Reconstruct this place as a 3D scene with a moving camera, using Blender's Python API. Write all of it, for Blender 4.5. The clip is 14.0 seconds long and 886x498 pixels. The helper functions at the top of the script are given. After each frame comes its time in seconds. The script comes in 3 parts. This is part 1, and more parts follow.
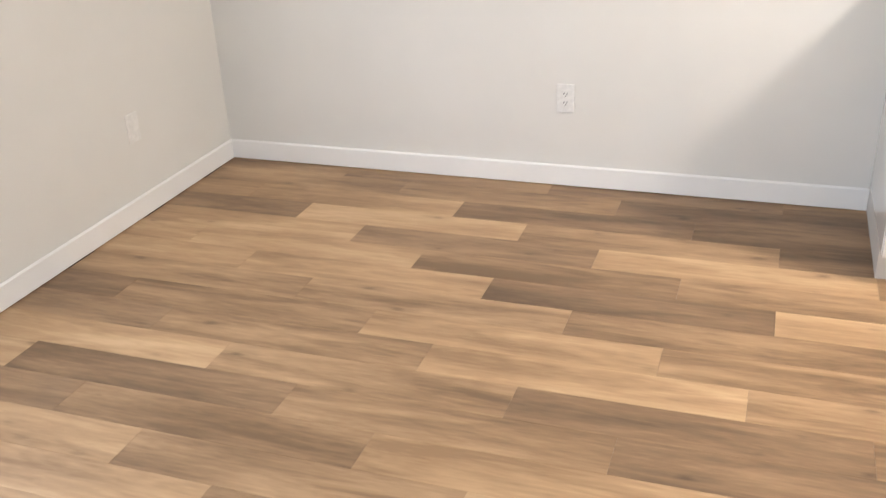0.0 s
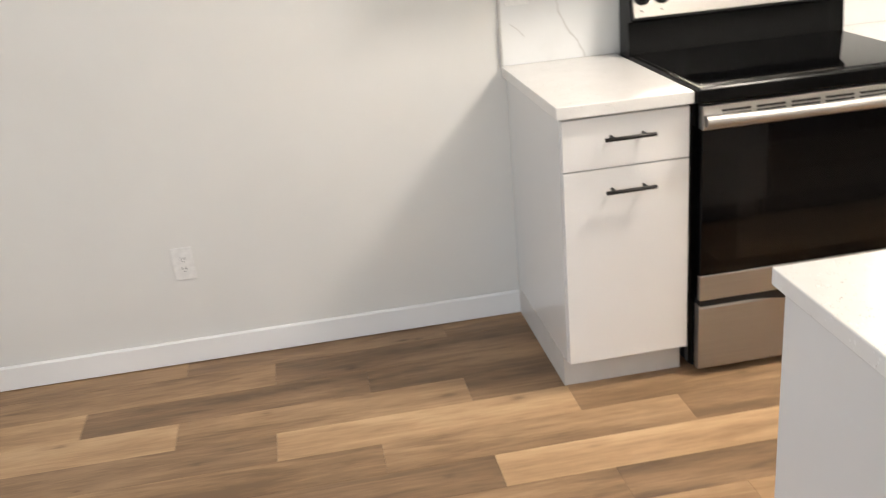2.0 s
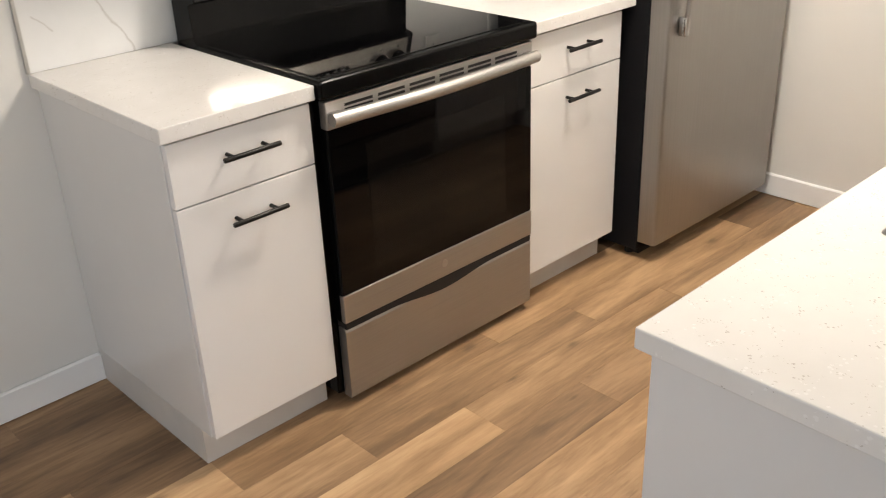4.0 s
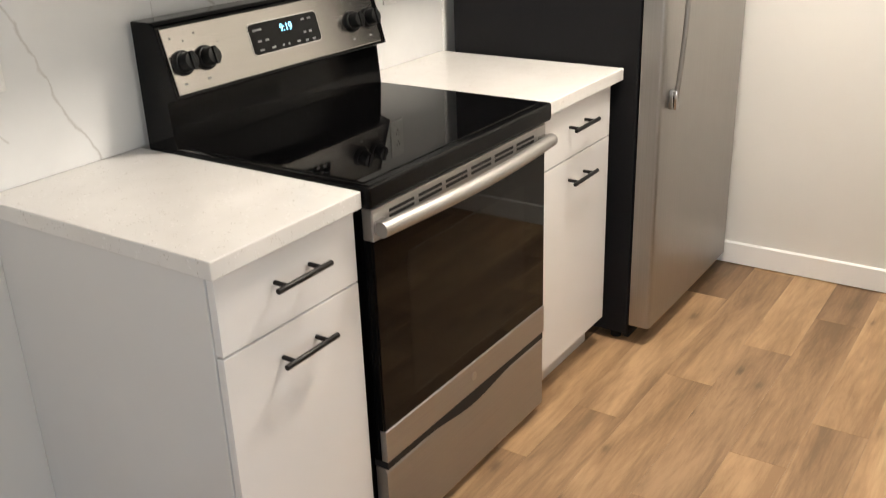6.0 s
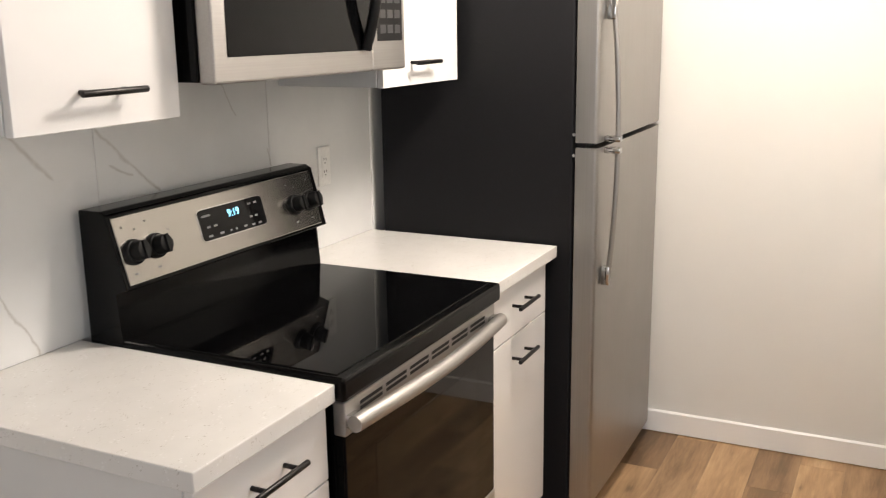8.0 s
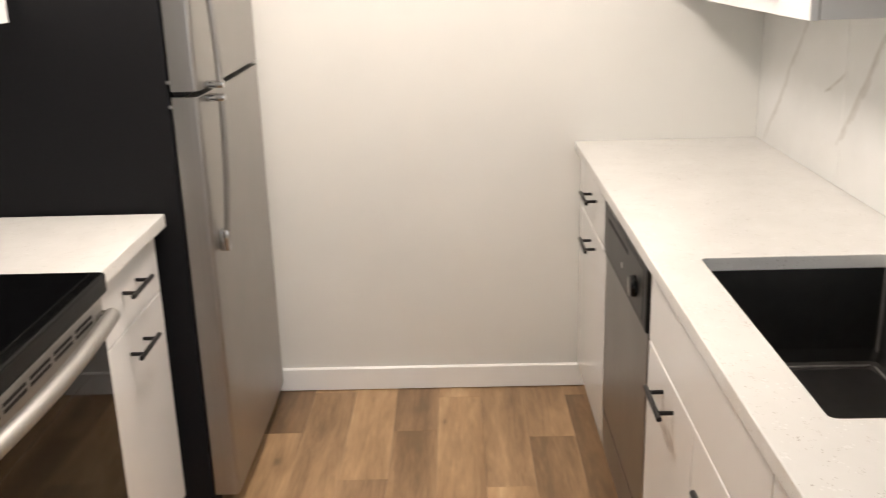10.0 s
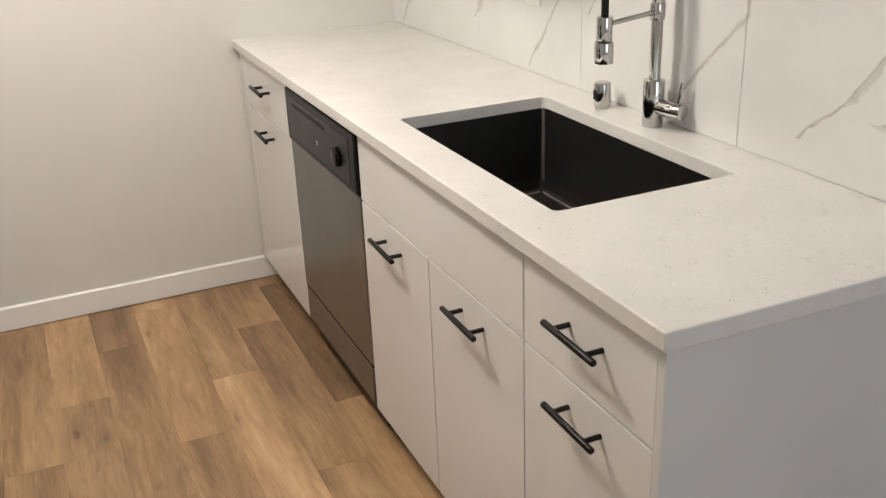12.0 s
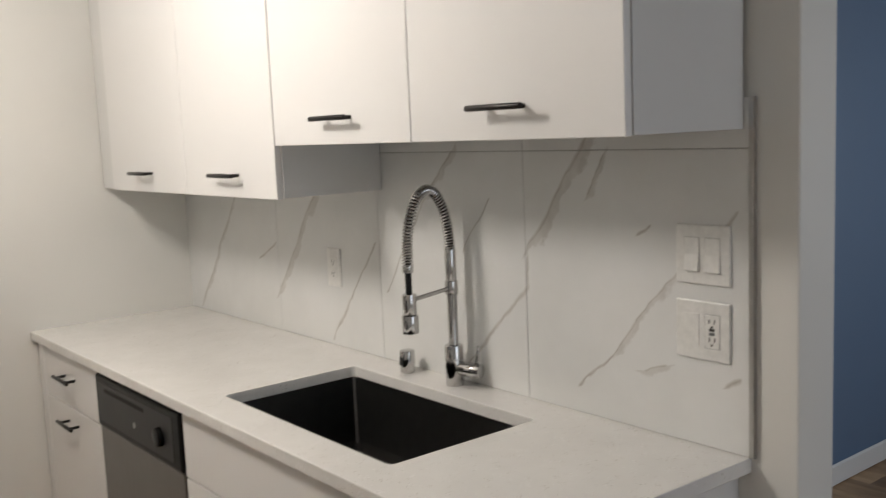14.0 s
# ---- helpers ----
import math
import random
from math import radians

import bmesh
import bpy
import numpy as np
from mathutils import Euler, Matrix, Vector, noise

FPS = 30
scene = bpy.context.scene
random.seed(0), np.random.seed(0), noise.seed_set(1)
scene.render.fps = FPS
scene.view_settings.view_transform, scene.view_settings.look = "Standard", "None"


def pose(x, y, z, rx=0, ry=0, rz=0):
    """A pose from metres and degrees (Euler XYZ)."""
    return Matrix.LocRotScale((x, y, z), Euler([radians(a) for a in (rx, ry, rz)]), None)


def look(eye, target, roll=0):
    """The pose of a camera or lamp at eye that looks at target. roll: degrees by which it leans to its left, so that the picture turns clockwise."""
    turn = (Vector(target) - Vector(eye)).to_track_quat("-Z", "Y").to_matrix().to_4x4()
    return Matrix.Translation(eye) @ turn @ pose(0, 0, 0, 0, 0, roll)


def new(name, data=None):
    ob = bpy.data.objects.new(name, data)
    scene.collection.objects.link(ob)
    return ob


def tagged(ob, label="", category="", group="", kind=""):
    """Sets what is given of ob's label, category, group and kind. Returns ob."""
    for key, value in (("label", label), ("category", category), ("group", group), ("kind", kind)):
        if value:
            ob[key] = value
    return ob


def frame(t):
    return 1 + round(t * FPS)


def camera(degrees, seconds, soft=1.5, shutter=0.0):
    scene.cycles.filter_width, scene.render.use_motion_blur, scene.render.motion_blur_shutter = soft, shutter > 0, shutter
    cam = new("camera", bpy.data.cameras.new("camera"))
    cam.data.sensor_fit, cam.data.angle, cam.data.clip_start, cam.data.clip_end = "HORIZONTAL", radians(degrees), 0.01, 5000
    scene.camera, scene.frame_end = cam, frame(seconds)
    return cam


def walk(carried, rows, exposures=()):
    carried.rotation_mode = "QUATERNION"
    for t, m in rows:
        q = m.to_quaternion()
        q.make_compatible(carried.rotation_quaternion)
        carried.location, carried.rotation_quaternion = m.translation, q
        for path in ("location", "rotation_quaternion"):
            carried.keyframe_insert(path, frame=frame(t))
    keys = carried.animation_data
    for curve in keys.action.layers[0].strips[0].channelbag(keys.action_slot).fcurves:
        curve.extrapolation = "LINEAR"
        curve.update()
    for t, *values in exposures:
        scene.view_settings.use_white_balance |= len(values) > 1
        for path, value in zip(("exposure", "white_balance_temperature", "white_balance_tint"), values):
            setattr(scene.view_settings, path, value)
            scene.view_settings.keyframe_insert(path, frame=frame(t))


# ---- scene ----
PATH = [
    (0, (-0.350, -3.621, 1.504), (-0.981, -1.934, 0.634), -2.9),
    (0.5, (-0.379, -3.570, 1.480), (-0.887, -1.785, 0.733), -1.8),
    (1, (-0.477, -3.427, 1.522), (-0.772, -1.565, 0.853), -2.6),
    (1.5, (-0.532, -3.282, 1.544), (-0.618, -1.401, 0.870), -1.8),
    (2, (-0.690, -3.109, 1.543), (-0.431, -1.270, 0.802), -5.2),
    (2.5, (-0.791, -2.931, 1.524), (-0.228, -1.220, 0.654), -3.5),
    (3, (-0.809, -2.727, 1.516), (0.037, -1.127, 0.664), -3.5),
    (3.5, (-0.834, -2.567, 1.516), (0.223, -1.106, 0.650), -1.9),
    (3.7, (-0.839, -2.500, 1.536), (0.296, -1.111, 0.652), -2.0),
    (5.8, (-0.942, -1.843, 1.509), (0.536, -0.763, 0.705), -1.5),
    (6, (-0.957, -1.773, 1.518), (0.565, -0.729, 0.748), -2.0),
    (6.5, (-1.012, -1.676, 1.538), (0.572, -0.681, 0.829), -2.8),
    (7, (-1.059, -1.628, 1.552), (0.600, -0.679, 0.966), -2.3),
    (7.2, (-1.076, -1.614, 1.556), (0.602, -0.664, 1.026), -2.1),
    (9.3, (-0.805, -1.485, 1.563), (1.078, -0.993, 1.103), -1.5),
    (9.5, (-0.782, -1.463, 1.552), (1.117, -1.096, 1.045), -1.8),
    (10, (-0.721, -1.419, 1.550), (1.186, -1.385, 0.949), -1.6),
    (10.5, (-0.678, -1.327, 1.531), (1.187, -1.648, 0.884), -3.4),
    (11, (-0.692, -1.225, 1.518), (1.071, -1.804, 0.771), -3.5),
    (11.5, (-0.769, -1.174, 1.521), (0.966, -1.875, 0.814), -2.8),
    (12, (-0.866, -1.128, 1.508), (0.820, -1.867, 0.727), -2.4),
    (12.5, (-0.919, -1.084, 1.529), (0.732, -1.943, 0.795), -2.0),
    (13, (-0.944, -0.997, 1.544), (0.694, -2.006, 0.998), -1.6),
    (13.5, (-0.975, -0.924, 1.552), (0.660, -2.015, 1.185), -2.2),
    (14, (-1.000, -0.898, 1.564), (0.544, -2.145, 1.313), -2.4),
]
cam = camera(50.13, 14.0, 1.1, 0.3)
walk(cam, [(t, look(eye, target, roll)) for t, eye, target, roll in PATH],
     [(0.0, 0.86, 6250, 10), (0.5, 0.6, 6250, 10), (1.0, 0.61, 6120, 8), (1.5, 0.50, 6170, 8), (2.0, 0.5, 6300, 8), (3.0, 0.38, 6400, 8), (3.5, 0.25, 6450, 9), (6.5, 0.19, 6450, 8), (7.0, 0.12, 6450, 9),
      (9.5, 0.02, 6400, 11), (10.5, -0.16, 6400, 9), (11.0, -0.24, 6350, 8), (12.5, -0.2, 6300, 8), (13.0, -0.22, 6300, 8), (13.5, -0.58, 6300, 8), (14.0, -0.77, 6180, 8)])

# ---- light ----
world = bpy.data.worlds.new("sky")
scene.world = world
world.use_nodes = True
wt = world.node_tree
sky = wt.nodes.new("ShaderNodeTexSky")
sky.sky_type = "NISHITA"
sky.sun_disc = False
sky.sun_elevation, sky.sun_rotation = radians(35), radians(200)
wt.nodes["Background"].inputs[1].default_value = 0.1
wt.links.new(sky.outputs[0], wt.nodes["Background"].inputs[0])


def area_lamp(name, m, size, size_y, watts, colour):
    d = bpy.data.lights.new(name, "AREA")
    d.shape, d.size, d.size_y, d.energy, d.color = "RECTANGLE", size, size_y, watts, colour
    ob = new(name, d)
    ob.matrix_world = m
    return ob


LAMP_X, LAMP_Y = 1.20, -1.12
d_ = bpy.data.lights.new("kitchen_lamp", "POINT")
d_.energy, d_.color, d_.shadow_soft_size = 86, (1.0, 0.90, 0.80), 0.15
new("kitchen_lamp", d_).location = (LAMP_X, LAMP_Y, 2.24)
# daylight in two unseen window openings; the back one is added as fill light
area_lamp("assumed_daylight", pose(-2.76, -2.3, 1.4, 0, -90, 0), 1.4, 1.5, 20, (0.88, 0.92, 1.0))
area_lamp("assumed_daylight", pose(-0.85, -6.07, 1.4, 90, 0, 0), 1.2, 1.4, 30, (0.87, 0.92, 1.0))

# ---- materials ----


def material(name):
    m = bpy.data.materials.new(name)
    m.use_nodes = True
    return m, m.node_tree, m.node_tree.nodes["Principled BSDF"]


def math_node(t, op, a, b=None, c=None):
    n = t.nodes.new("ShaderNodeMath")
    n.operation = op
    for i, v in enumerate((a, b, c)):
        if v is None:
            continue
        if isinstance(v, (int, float)):
            n.inputs[i].default_value = v
        else:
            t.links.new(v, n.inputs[i])
    return n.outputs[0]


def noise_node(t, vec, scale, detail=4.0, rough=0.55, distortion=0.0):
    n = t.nodes.new("ShaderNodeTexNoise")
    n.inputs["Scale"].default_value, n.inputs["Detail"].default_value = scale, detail
    n.inputs["Roughness"].default_value, n.inputs["Distortion"].default_value = rough, distortion
    t.links.new(vec, n.inputs["Vector"])
    return n.outputs[0]


def ramp(t, fac, stops):
    r = t.nodes.new("ShaderNodeValToRGB")
    e = r.color_ramp.elements
    while len(e) < len(stops):
        e.new(0.5)
    for el, (p, c) in zip(e, stops):
        el.position, el.color = p, (*c, 1)
    t.links.new(fac, r.inputs[0])
    return r.outputs[0]


def world_position(t):
    return t.nodes.new("ShaderNodeNewGeometry").outputs["Position"]


def scaled(t, vec, s, offset=None):
    m = t.nodes.new("ShaderNodeMapping")
    m.inputs["Scale"].default_value = s
    t.links.new(vec, m.inputs["Vector"])
    if offset is not None:
        t.links.new(offset, m.inputs["Location"])
    return m.outputs[0]


def mixed(t, fac, a, b):
    n = t.nodes.new("ShaderNodeMix")
    n.data_type = "RGBA"
    for v, s in ((fac, 0), (a, 6), (b, 7)):
        if isinstance(v, (int, float)):
            n.inputs[s].default_value = v
        elif isinstance(v, tuple):
            n.inputs[s].default_value = (*v, 1)
        else:
            t.links.new(v, n.inputs[s])
    return n.outputs[2]


def bump(t, b, height, strength, distance=0.002):
    n = t.nodes.new("ShaderNodeBump")
    n.inputs["Strength"].default_value, n.inputs["Distance"].default_value = strength, distance
    t.links.new(height, n.inputs["Height"])
    t.links.new(n.outputs[0], b.inputs["Normal"])


def painted(name, colour, rough=0.6, orange_peel=0.15, soil=0.03):
    m, t, b = material(name)
    p = world_position(t)
    f = noise_node(t, p, 1.6, 3)
    dark = tuple(c * (1 - 2 * soil) for c in colour)
    t.links.new(ramp(t, f, [(0.3, dark), (0.7, colour)]), b.inputs["Base Color"])
    b.inputs["Roughness"].default_value = rough
    bump(t, b, noise_node(t, p, 140, 3), orange_peel, 0.0015)
    return m


def plain(name, colour, rough=0.4, metal=0.0, grain=0.02, scale=60.0, mottle=0.1, spec=0.5):
    m, t, b = material(name)
    p = world_position(t)
    f = noise_node(t, p, scale, 3)
    t.links.new(ramp(t, f, [(0.35, tuple(c * (1 - mottle) for c in colour)), (0.65, colour)]), b.inputs["Base Color"])
    b.inputs["Metallic"].default_value, b.inputs["Specular IOR Level"].default_value = metal, spec
    t.links.new(math_node(t, "MULTIPLY_ADD", noise_node(t, p, 9, 3), 0.16 * rough, rough * 0.92), b.inputs["Roughness"])
    if grain:
        bump(t, b, noise_node(t, p, 300, 2), grain, 0.0006)
    return m


def brushed(name, colour, rough, stretch):
    """Brushed steel; stretch: the scale of the grain along x, y and z."""
    m, t, b = material(name)
    p = world_position(t)
    g = noise_node(t, scaled(t, p, stretch), 1.0, 4)
    t.links.new(ramp(t, g, [(0.3, tuple(c * 0.92 for c in colour)), (0.7, colour)]), b.inputs["Base Color"])
    b.inputs["Metallic"].default_value = 1.0
    smear = noise_node(t, p, 5, 3)
    t.links.new(math_node(t, "MULTIPLY_ADD", smear, 0.12, rough - 0.06), b.inputs["Roughness"])
    bump(t, b, g, 0.06, 0.0006)
    return m


def wood_planks(name, low, mid, high):
    """Printed oak plank: grain along x, shifted plank by plank."""
    m, t, b = material(name)
    p = world_position(t)
    rnd = t.nodes.new("ShaderNodeObjectInfo").outputs["Random"]
    off = t.nodes.new("ShaderNodeCombineXYZ")
    for i, k in enumerate((37.0, 53.0, 11.0)):
        t.links.new(math_node(t, "MULTIPLY", rnd, k), off.inputs[i])
    # long bands across the board, soft clouds along it, cathedral lines and fine pores
    warp = noise_node(t, scaled(t, p, (1.1, 5.0, 1.0), off.outputs[0]), 1.0, 2, 0.5)
    broad = noise_node(t, scaled(t, p, (0.8, 6.5, 1.0), off.outputs[0]), 1.0, 3, 0.5, 0.5)
    cloud = noise_node(t, scaled(t, p, (1.8, 14.0, 1.0), off.outputs[0]), 1.0, 5, 0.62, 0.8)
    fine = noise_node(t, scaled(t, p, (9.0, 130.0, 1.0), off.outputs[0]), 1.0, 4, 0.6)
    fleck = noise_node(t, scaled(t, p, (12.0, 80.0, 1.0), off.outputs[0]), 1.0, 3, 0.6)
    grain = math_node(t, "SINE", math_node(t, "MULTIPLY_ADD", fine, 3.5, math_node(t, "MULTIPLY", warp, 85.0)))
    f = math_node(t, "ADD", math_node(t, "MULTIPLY", broad, 0.40), math_node(t, "MULTIPLY", cloud, 0.36))
    f = math_node(t, "ADD", f, math_node(t, "MULTIPLY", fine, 0.12))
    f = math_node(t, "ADD", f, math_node(t, "MULTIPLY", fleck, 0.12))
    f = math_node(t, "ADD", f, math_node(t, "MULTIPLY", math_node(t, "MULTIPLY", grain, math_node(t, "MULTIPLY_ADD", cloud, -1.2, 1.0)), 0.016))
    f = math_node(t, "ADD", f, math_node(t, "MULTIPLY_ADD", rnd, 0.06, -0.03))
    c = ramp(t, f, [(0.39, low), (0.50, mid), (0.61, high)])
    v = t.nodes.new("ShaderNodeTexVoronoi")
    v.voronoi_dimensions = "2D"
    v.inputs["Scale"].default_value = 1.0
    t.links.new(scaled(t, p, (3.0, 6.6, 1.0), off.outputs[0]), v.inputs["Vector"])
    ring = math_node(t, "MULTIPLY_ADD", fine, 0.14, math_node(t, "MULTIPLY_ADD", cloud, 0.22, v.outputs["Distance"]))
    pick = math_node(t, "MINIMUM", math_node(t, "MAXIMUM", math_node(t, "MULTIPLY_ADD", broad, 6.0, -2.6), 0.0), 1.0)
    halo = math_node(t, "MULTIPLY", ramp(t, ring, [(0.24, (1, 1, 1)), (0.46, (0, 0, 0))]), pick)
    knot = math_node(t, "MULTIPLY", ramp(t, ring, [(0.19, (1, 1, 1)), (0.26, (0, 0, 0))]), pick)
    c = mixed(t, math_node(t, "MULTIPLY", halo, 0.32), c, tuple(q * 0.85 for q in low))
    c = mixed(t, math_node(t, "MULTIPLY", knot, 0.6), c, tuple(q * 0.5 for q in low))
    t.links.new(c, b.inputs["Base Color"])
    t.links.new(math_node(t, "MULTIPLY_ADD", fine, 0.22, 0.34), b.inputs["Roughness"])
    b.inputs["Specular IOR Level"].default_value = 0.4
    bump(t, b, fine, 0.12, 0.001)
    return m


def marble(name, veins, depth=0.72):
    """Polished white marble-look tile. veins: strokes (x0, z0, x1, z1, width in mm), frayed and broken by noise."""
    m, t, b = material(name)
    p = world_position(t)
    sep = t.nodes.new("ShaderNodeSeparateXYZ")
    t.links.new(p, sep.inputs[0])
    warp_x = math_node(t, "MULTIPLY_ADD", noise_node(t, p, 8.0, 4, 0.55), 0.05, -0.025)
    warp_z = math_node(t, "MULTIPLY_ADD", noise_node(t, scaled(t, p, (1.3, 1, 0.9)), 7.0, 4, 0.55), 0.04, -0.02)
    x = math_node(t, "ADD", sep.outputs[0], warp_x)
    z = math_node(t, "ADD", sep.outputs[2], warp_z)
    swell = math_node(t, "MULTIPLY_ADD", noise_node(t, p, 16.0, 4, 0.6), 2.4, -0.35)
    total = None
    for x0, z0, x1, z1, width in veins:
        dx, dz = x1 - x0, z1 - z0
        length = math.hypot(dx, dz)
        ux, uz = dx / length, dz / length
        rx, rz = math_node(t, "SUBTRACT", x, x0), math_node(t, "SUBTRACT", z, z0)
        along = math_node(t, "ADD", math_node(t, "MULTIPLY", rx, ux), math_node(t, "MULTIPLY", rz, uz))
        across = math_node(t, "SUBTRACT", math_node(t, "MULTIPLY", rx, uz), math_node(t, "MULTIPLY", rz, ux))
        past = math_node(t, "MAXIMUM", math_node(t, "SUBTRACT", math_node(t, "ABSOLUTE", math_node(t, "SUBTRACT", along, length / 2)), length / 2), 0.0)
        d = math_node(t, "ADD", math_node(t, "ABSOLUTE", across), math_node(t, "MULTIPLY", past, 0.6))
        half = math_node(t, "MULTIPLY", swell, width * (0.0006 if width >= 8 else 0.00115))
        v = math_node(t, "SUBTRACT", 1.0, math_node(t, "DIVIDE", d, math_node(t, "MAXIMUM", half, 0.0013)))
        v = math_node(t, "MINIMUM", math_node(t, "MAXIMUM", math_node(t, "MULTIPLY", v, 1.1), 0.0), 1.0)
        if width >= 8:      # a dark edge with a pale grey bloom on one side
            bloom = math_node(t, "SUBTRACT", math_node(t, "MULTIPLY", swell, width * 0.0020), math_node(t, "ADD", across, math_node(t, "MULTIPLY", past, 0.5)))
            bloom = math_node(t, "MINIMUM", math_node(t, "MULTIPLY", bloom, 90.0), math_node(t, "MULTIPLY_ADD", across, 220.0, 0.5))
            bloom = math_node(t, "MINIMUM", math_node(t, "MAXIMUM", bloom, 0.0), 0.55)
            v = math_node(t, "MAXIMUM", v, bloom)
        total = v if total is None else math_node(t, "MAXIMUM", total, v)
    mottle = noise_node(t, scaled(t, p, (3.0, 3.0, 1.4)), 9.0, 5, 0.65)
    cloud = noise_node(t, p, 2.4, 5, 0.6)
    c = ramp(t, cloud, [(0.3, (0.67, 0.67, 0.655)), (0.62, (0.75, 0.75, 0.735))])
    ink = ramp(t, mottle, [(0.35, (0.30, 0.265, 0.225)), (0.65, (0.50, 0.47, 0.43))])
    c = mixed(t, math_node(t, "MULTIPLY", total, depth), c, ink)
    t.links.new(c, b.inputs["Base Color"])
    b.inputs["Roughness"].default_value = 0.14
    return m


def quartz(name):
    m, t, b = material(name)
    p = world_position(t)
    cloud = noise_node(t, p, 7, 5, 0.6)
    c = ramp(t, cloud, [(0.3, (0.715, 0.70, 0.67)), (0.65, (0.765, 0.75, 0.72))])
    for scale, tint, keep, size in ((150.0, (0.34, 0.30, 0.25), 0.63, 0.25), (240.0, (0.46, 0.42, 0.37), 0.60, 0.27), (120.0, (0.86, 0.85, 0.83), 0.58, 0.3)):
        v = t.nodes.new("ShaderNodeTexVoronoi")
        v.inputs["Scale"].default_value = scale
        t.links.new(p, v.inputs["Vector"])
        spot = math_node(t, "LESS_THAN", v.outputs["Distance"], size)
        pick = math_node(t, "GREATER_THAN", noise_node(t, p, scale * 0.21, 2), keep)
        c = mixed(t, math_node(t, "MULTIPLY", math_node(t, "MULTIPLY", spot, pick), 0.55), c, tint)
    t.links.new(c, b.inputs["Base Color"])
    t.links.new(math_node(t, "MULTIPLY_ADD", cloud, 0.06, 0.105), b.inputs["Roughness"])
    b.inputs["Specular IOR Level"].default_value = 0.5
    return m


def glow(name, colour, strength):
    m, t, b = material(name)
    b.inputs["Base Color"].default_value = (*colour, 1)
    b.inputs["Emission Color"].default_value = (*colour, 1)
    b.inputs["Emission Strength"].default_value = strength
    return m


WALL = painted("wall_paint", (0.725, 0.712, 0.672), 0.62)
# blue-grey paint, deepened to carry the dim blue daylight of that room
DIMBLUE = painted("dim_blue_wall", (0.135, 0.205, 0.325), 0.62)
CEIL = painted("ceiling_paint", (0.72, 0.71, 0.69), 0.8, 0.3)
TRIM = painted("trim_paint", (0.86, 0.855, 0.835), 0.33, 0.04)
GLOSS = plain("white_laminate", (0.77, 0.76, 0.745), 0.13, 0, 0.003, 3, 0.015)
SIDE = plain("white_melamine", (0.70, 0.695, 0.68), 0.15, 0, 0.01, 4, 0.02)
KICK = plain("toe_kick_laminate", (0.60, 0.58, 0.55), 0.4, 0, 0.02, 12, 0.05)
QUARTZ = quartz("white_quartz")
MARBLE = marble("marble_tile_sink", [
    (0.381, 1.568, 0.582, 1.281, 15), (0.582, 1.281, 0.597, 1.186, 4), (0.597, 1.186, 0.788, 0.995, 7), (0.788, 0.995, 0.874, 0.925, 3), (0.156, 1.268, 0.337, 1.065, 8), (0.337, 1.065, 0.438, 0.978, 5), (0.200, 1.063, 0.245, 1.050, 8), (0.351, 1.497, 0.406, 1.412, 8), (0.864, 1.507, 0.978, 1.390, 10), (0.978, 1.390, 1.169, 1.107, 4), (1.517, 1.407, 1.775, 1.057, 14), (2.040, 1.397, 2.382, 0.955, 9), (1.217, 1.248, 1.465, 0.932, 6), (0.728, 1.390, 0.823, 1.261, 4), (1.797, 1.208, 1.903, 1.152, 6), (0.019, 1.381, 0.051, 1.350, 6), (0.027, 1.061, 0.056, 1.045, 6), (0.223, 1.345, 0.263, 1.325, 6)])
MARBLE_FINE = marble("marble_tile_range", [
    (0.040, 1.378, 0.150, 1.233, 5), (0.150, 1.236, 0.152, 1.200, 6), (0.152, 1.204, 0.174, 1.136, 4), (0.174, 1.136, 0.292, 0.915, 4.5), (0.26, 1.385, 0.368, 1.274, 7), (0.450, 1.400, 0.675, 1.197, 6.5),
    (0.530, 1.276, 0.590, 1.248, 5), (0.045, 1.042, 0.085, 1.012, 3), (1.099, 1.245, 1.118, 1.198, 4), (0.88, 1.50, 0.97, 1.35, 4)], 0.5)
GROUT = plain("grout", (0.45, 0.44, 0.42), 0.8)
ALU = plain("aluminium_edge", (0.5, 0.49, 0.47), 0.35, 1.0)
BLACKMETAL = plain("black_metal", (0.016, 0.014, 0.013), 0.38, 0.6)
BLACKPLASTIC = plain("black_plastic", (0.010, 0.010, 0.010), 0.36, 0, 0.02, 60, 0.1, 0.16)
BLACKENAMEL = plain("black_enamel", (0.003, 0.003, 0.003), 0.09, 0, 0.0, 60, 0.1, 0.15)
BLACKGLASS = plain("black_glass", (0.002, 0.002, 0.0022), 0.03, 0, 0.0, 60, 0.1, 0.17)
BLACKRIM = plain("black_rim", (0.003, 0.003, 0.003), 0.2, 0, 0.0, 60, 0.1, 0.12)
OVENGLASS = plain("oven_glass", (0.006, 0.0055, 0.005), 0.05, 0, 0.0, 60, 0.1, 0.20)
FRIDGESIDE = plain("fridge_black_paint", (0.010, 0.010, 0.011), 0.5, 0, 0.2, 120, 0.1, 0.12)
DARKGAP = plain("dark_gap", (0.006, 0.006, 0.006), 0.7)
STEEL_H = brushed("steel_brushed_across", (0.435, 0.421, 0.402), 0.48, (3.0, 260.0, 260.0))
STEEL_V = brushed("steel_brushed_upright", (0.38, 0.365, 0.345), 0.40, (260.0, 260.0, 3.0))
STEEL_PANEL = brushed("steel_panel", (0.42, 0.40, 0.375), 0.23, (3.0, 260.0, 260.0))
STEEL_DW = brushed("steel_grey_upright", (0.28, 0.272, 0.262), 0.38, (260.0, 260.0, 3.0))
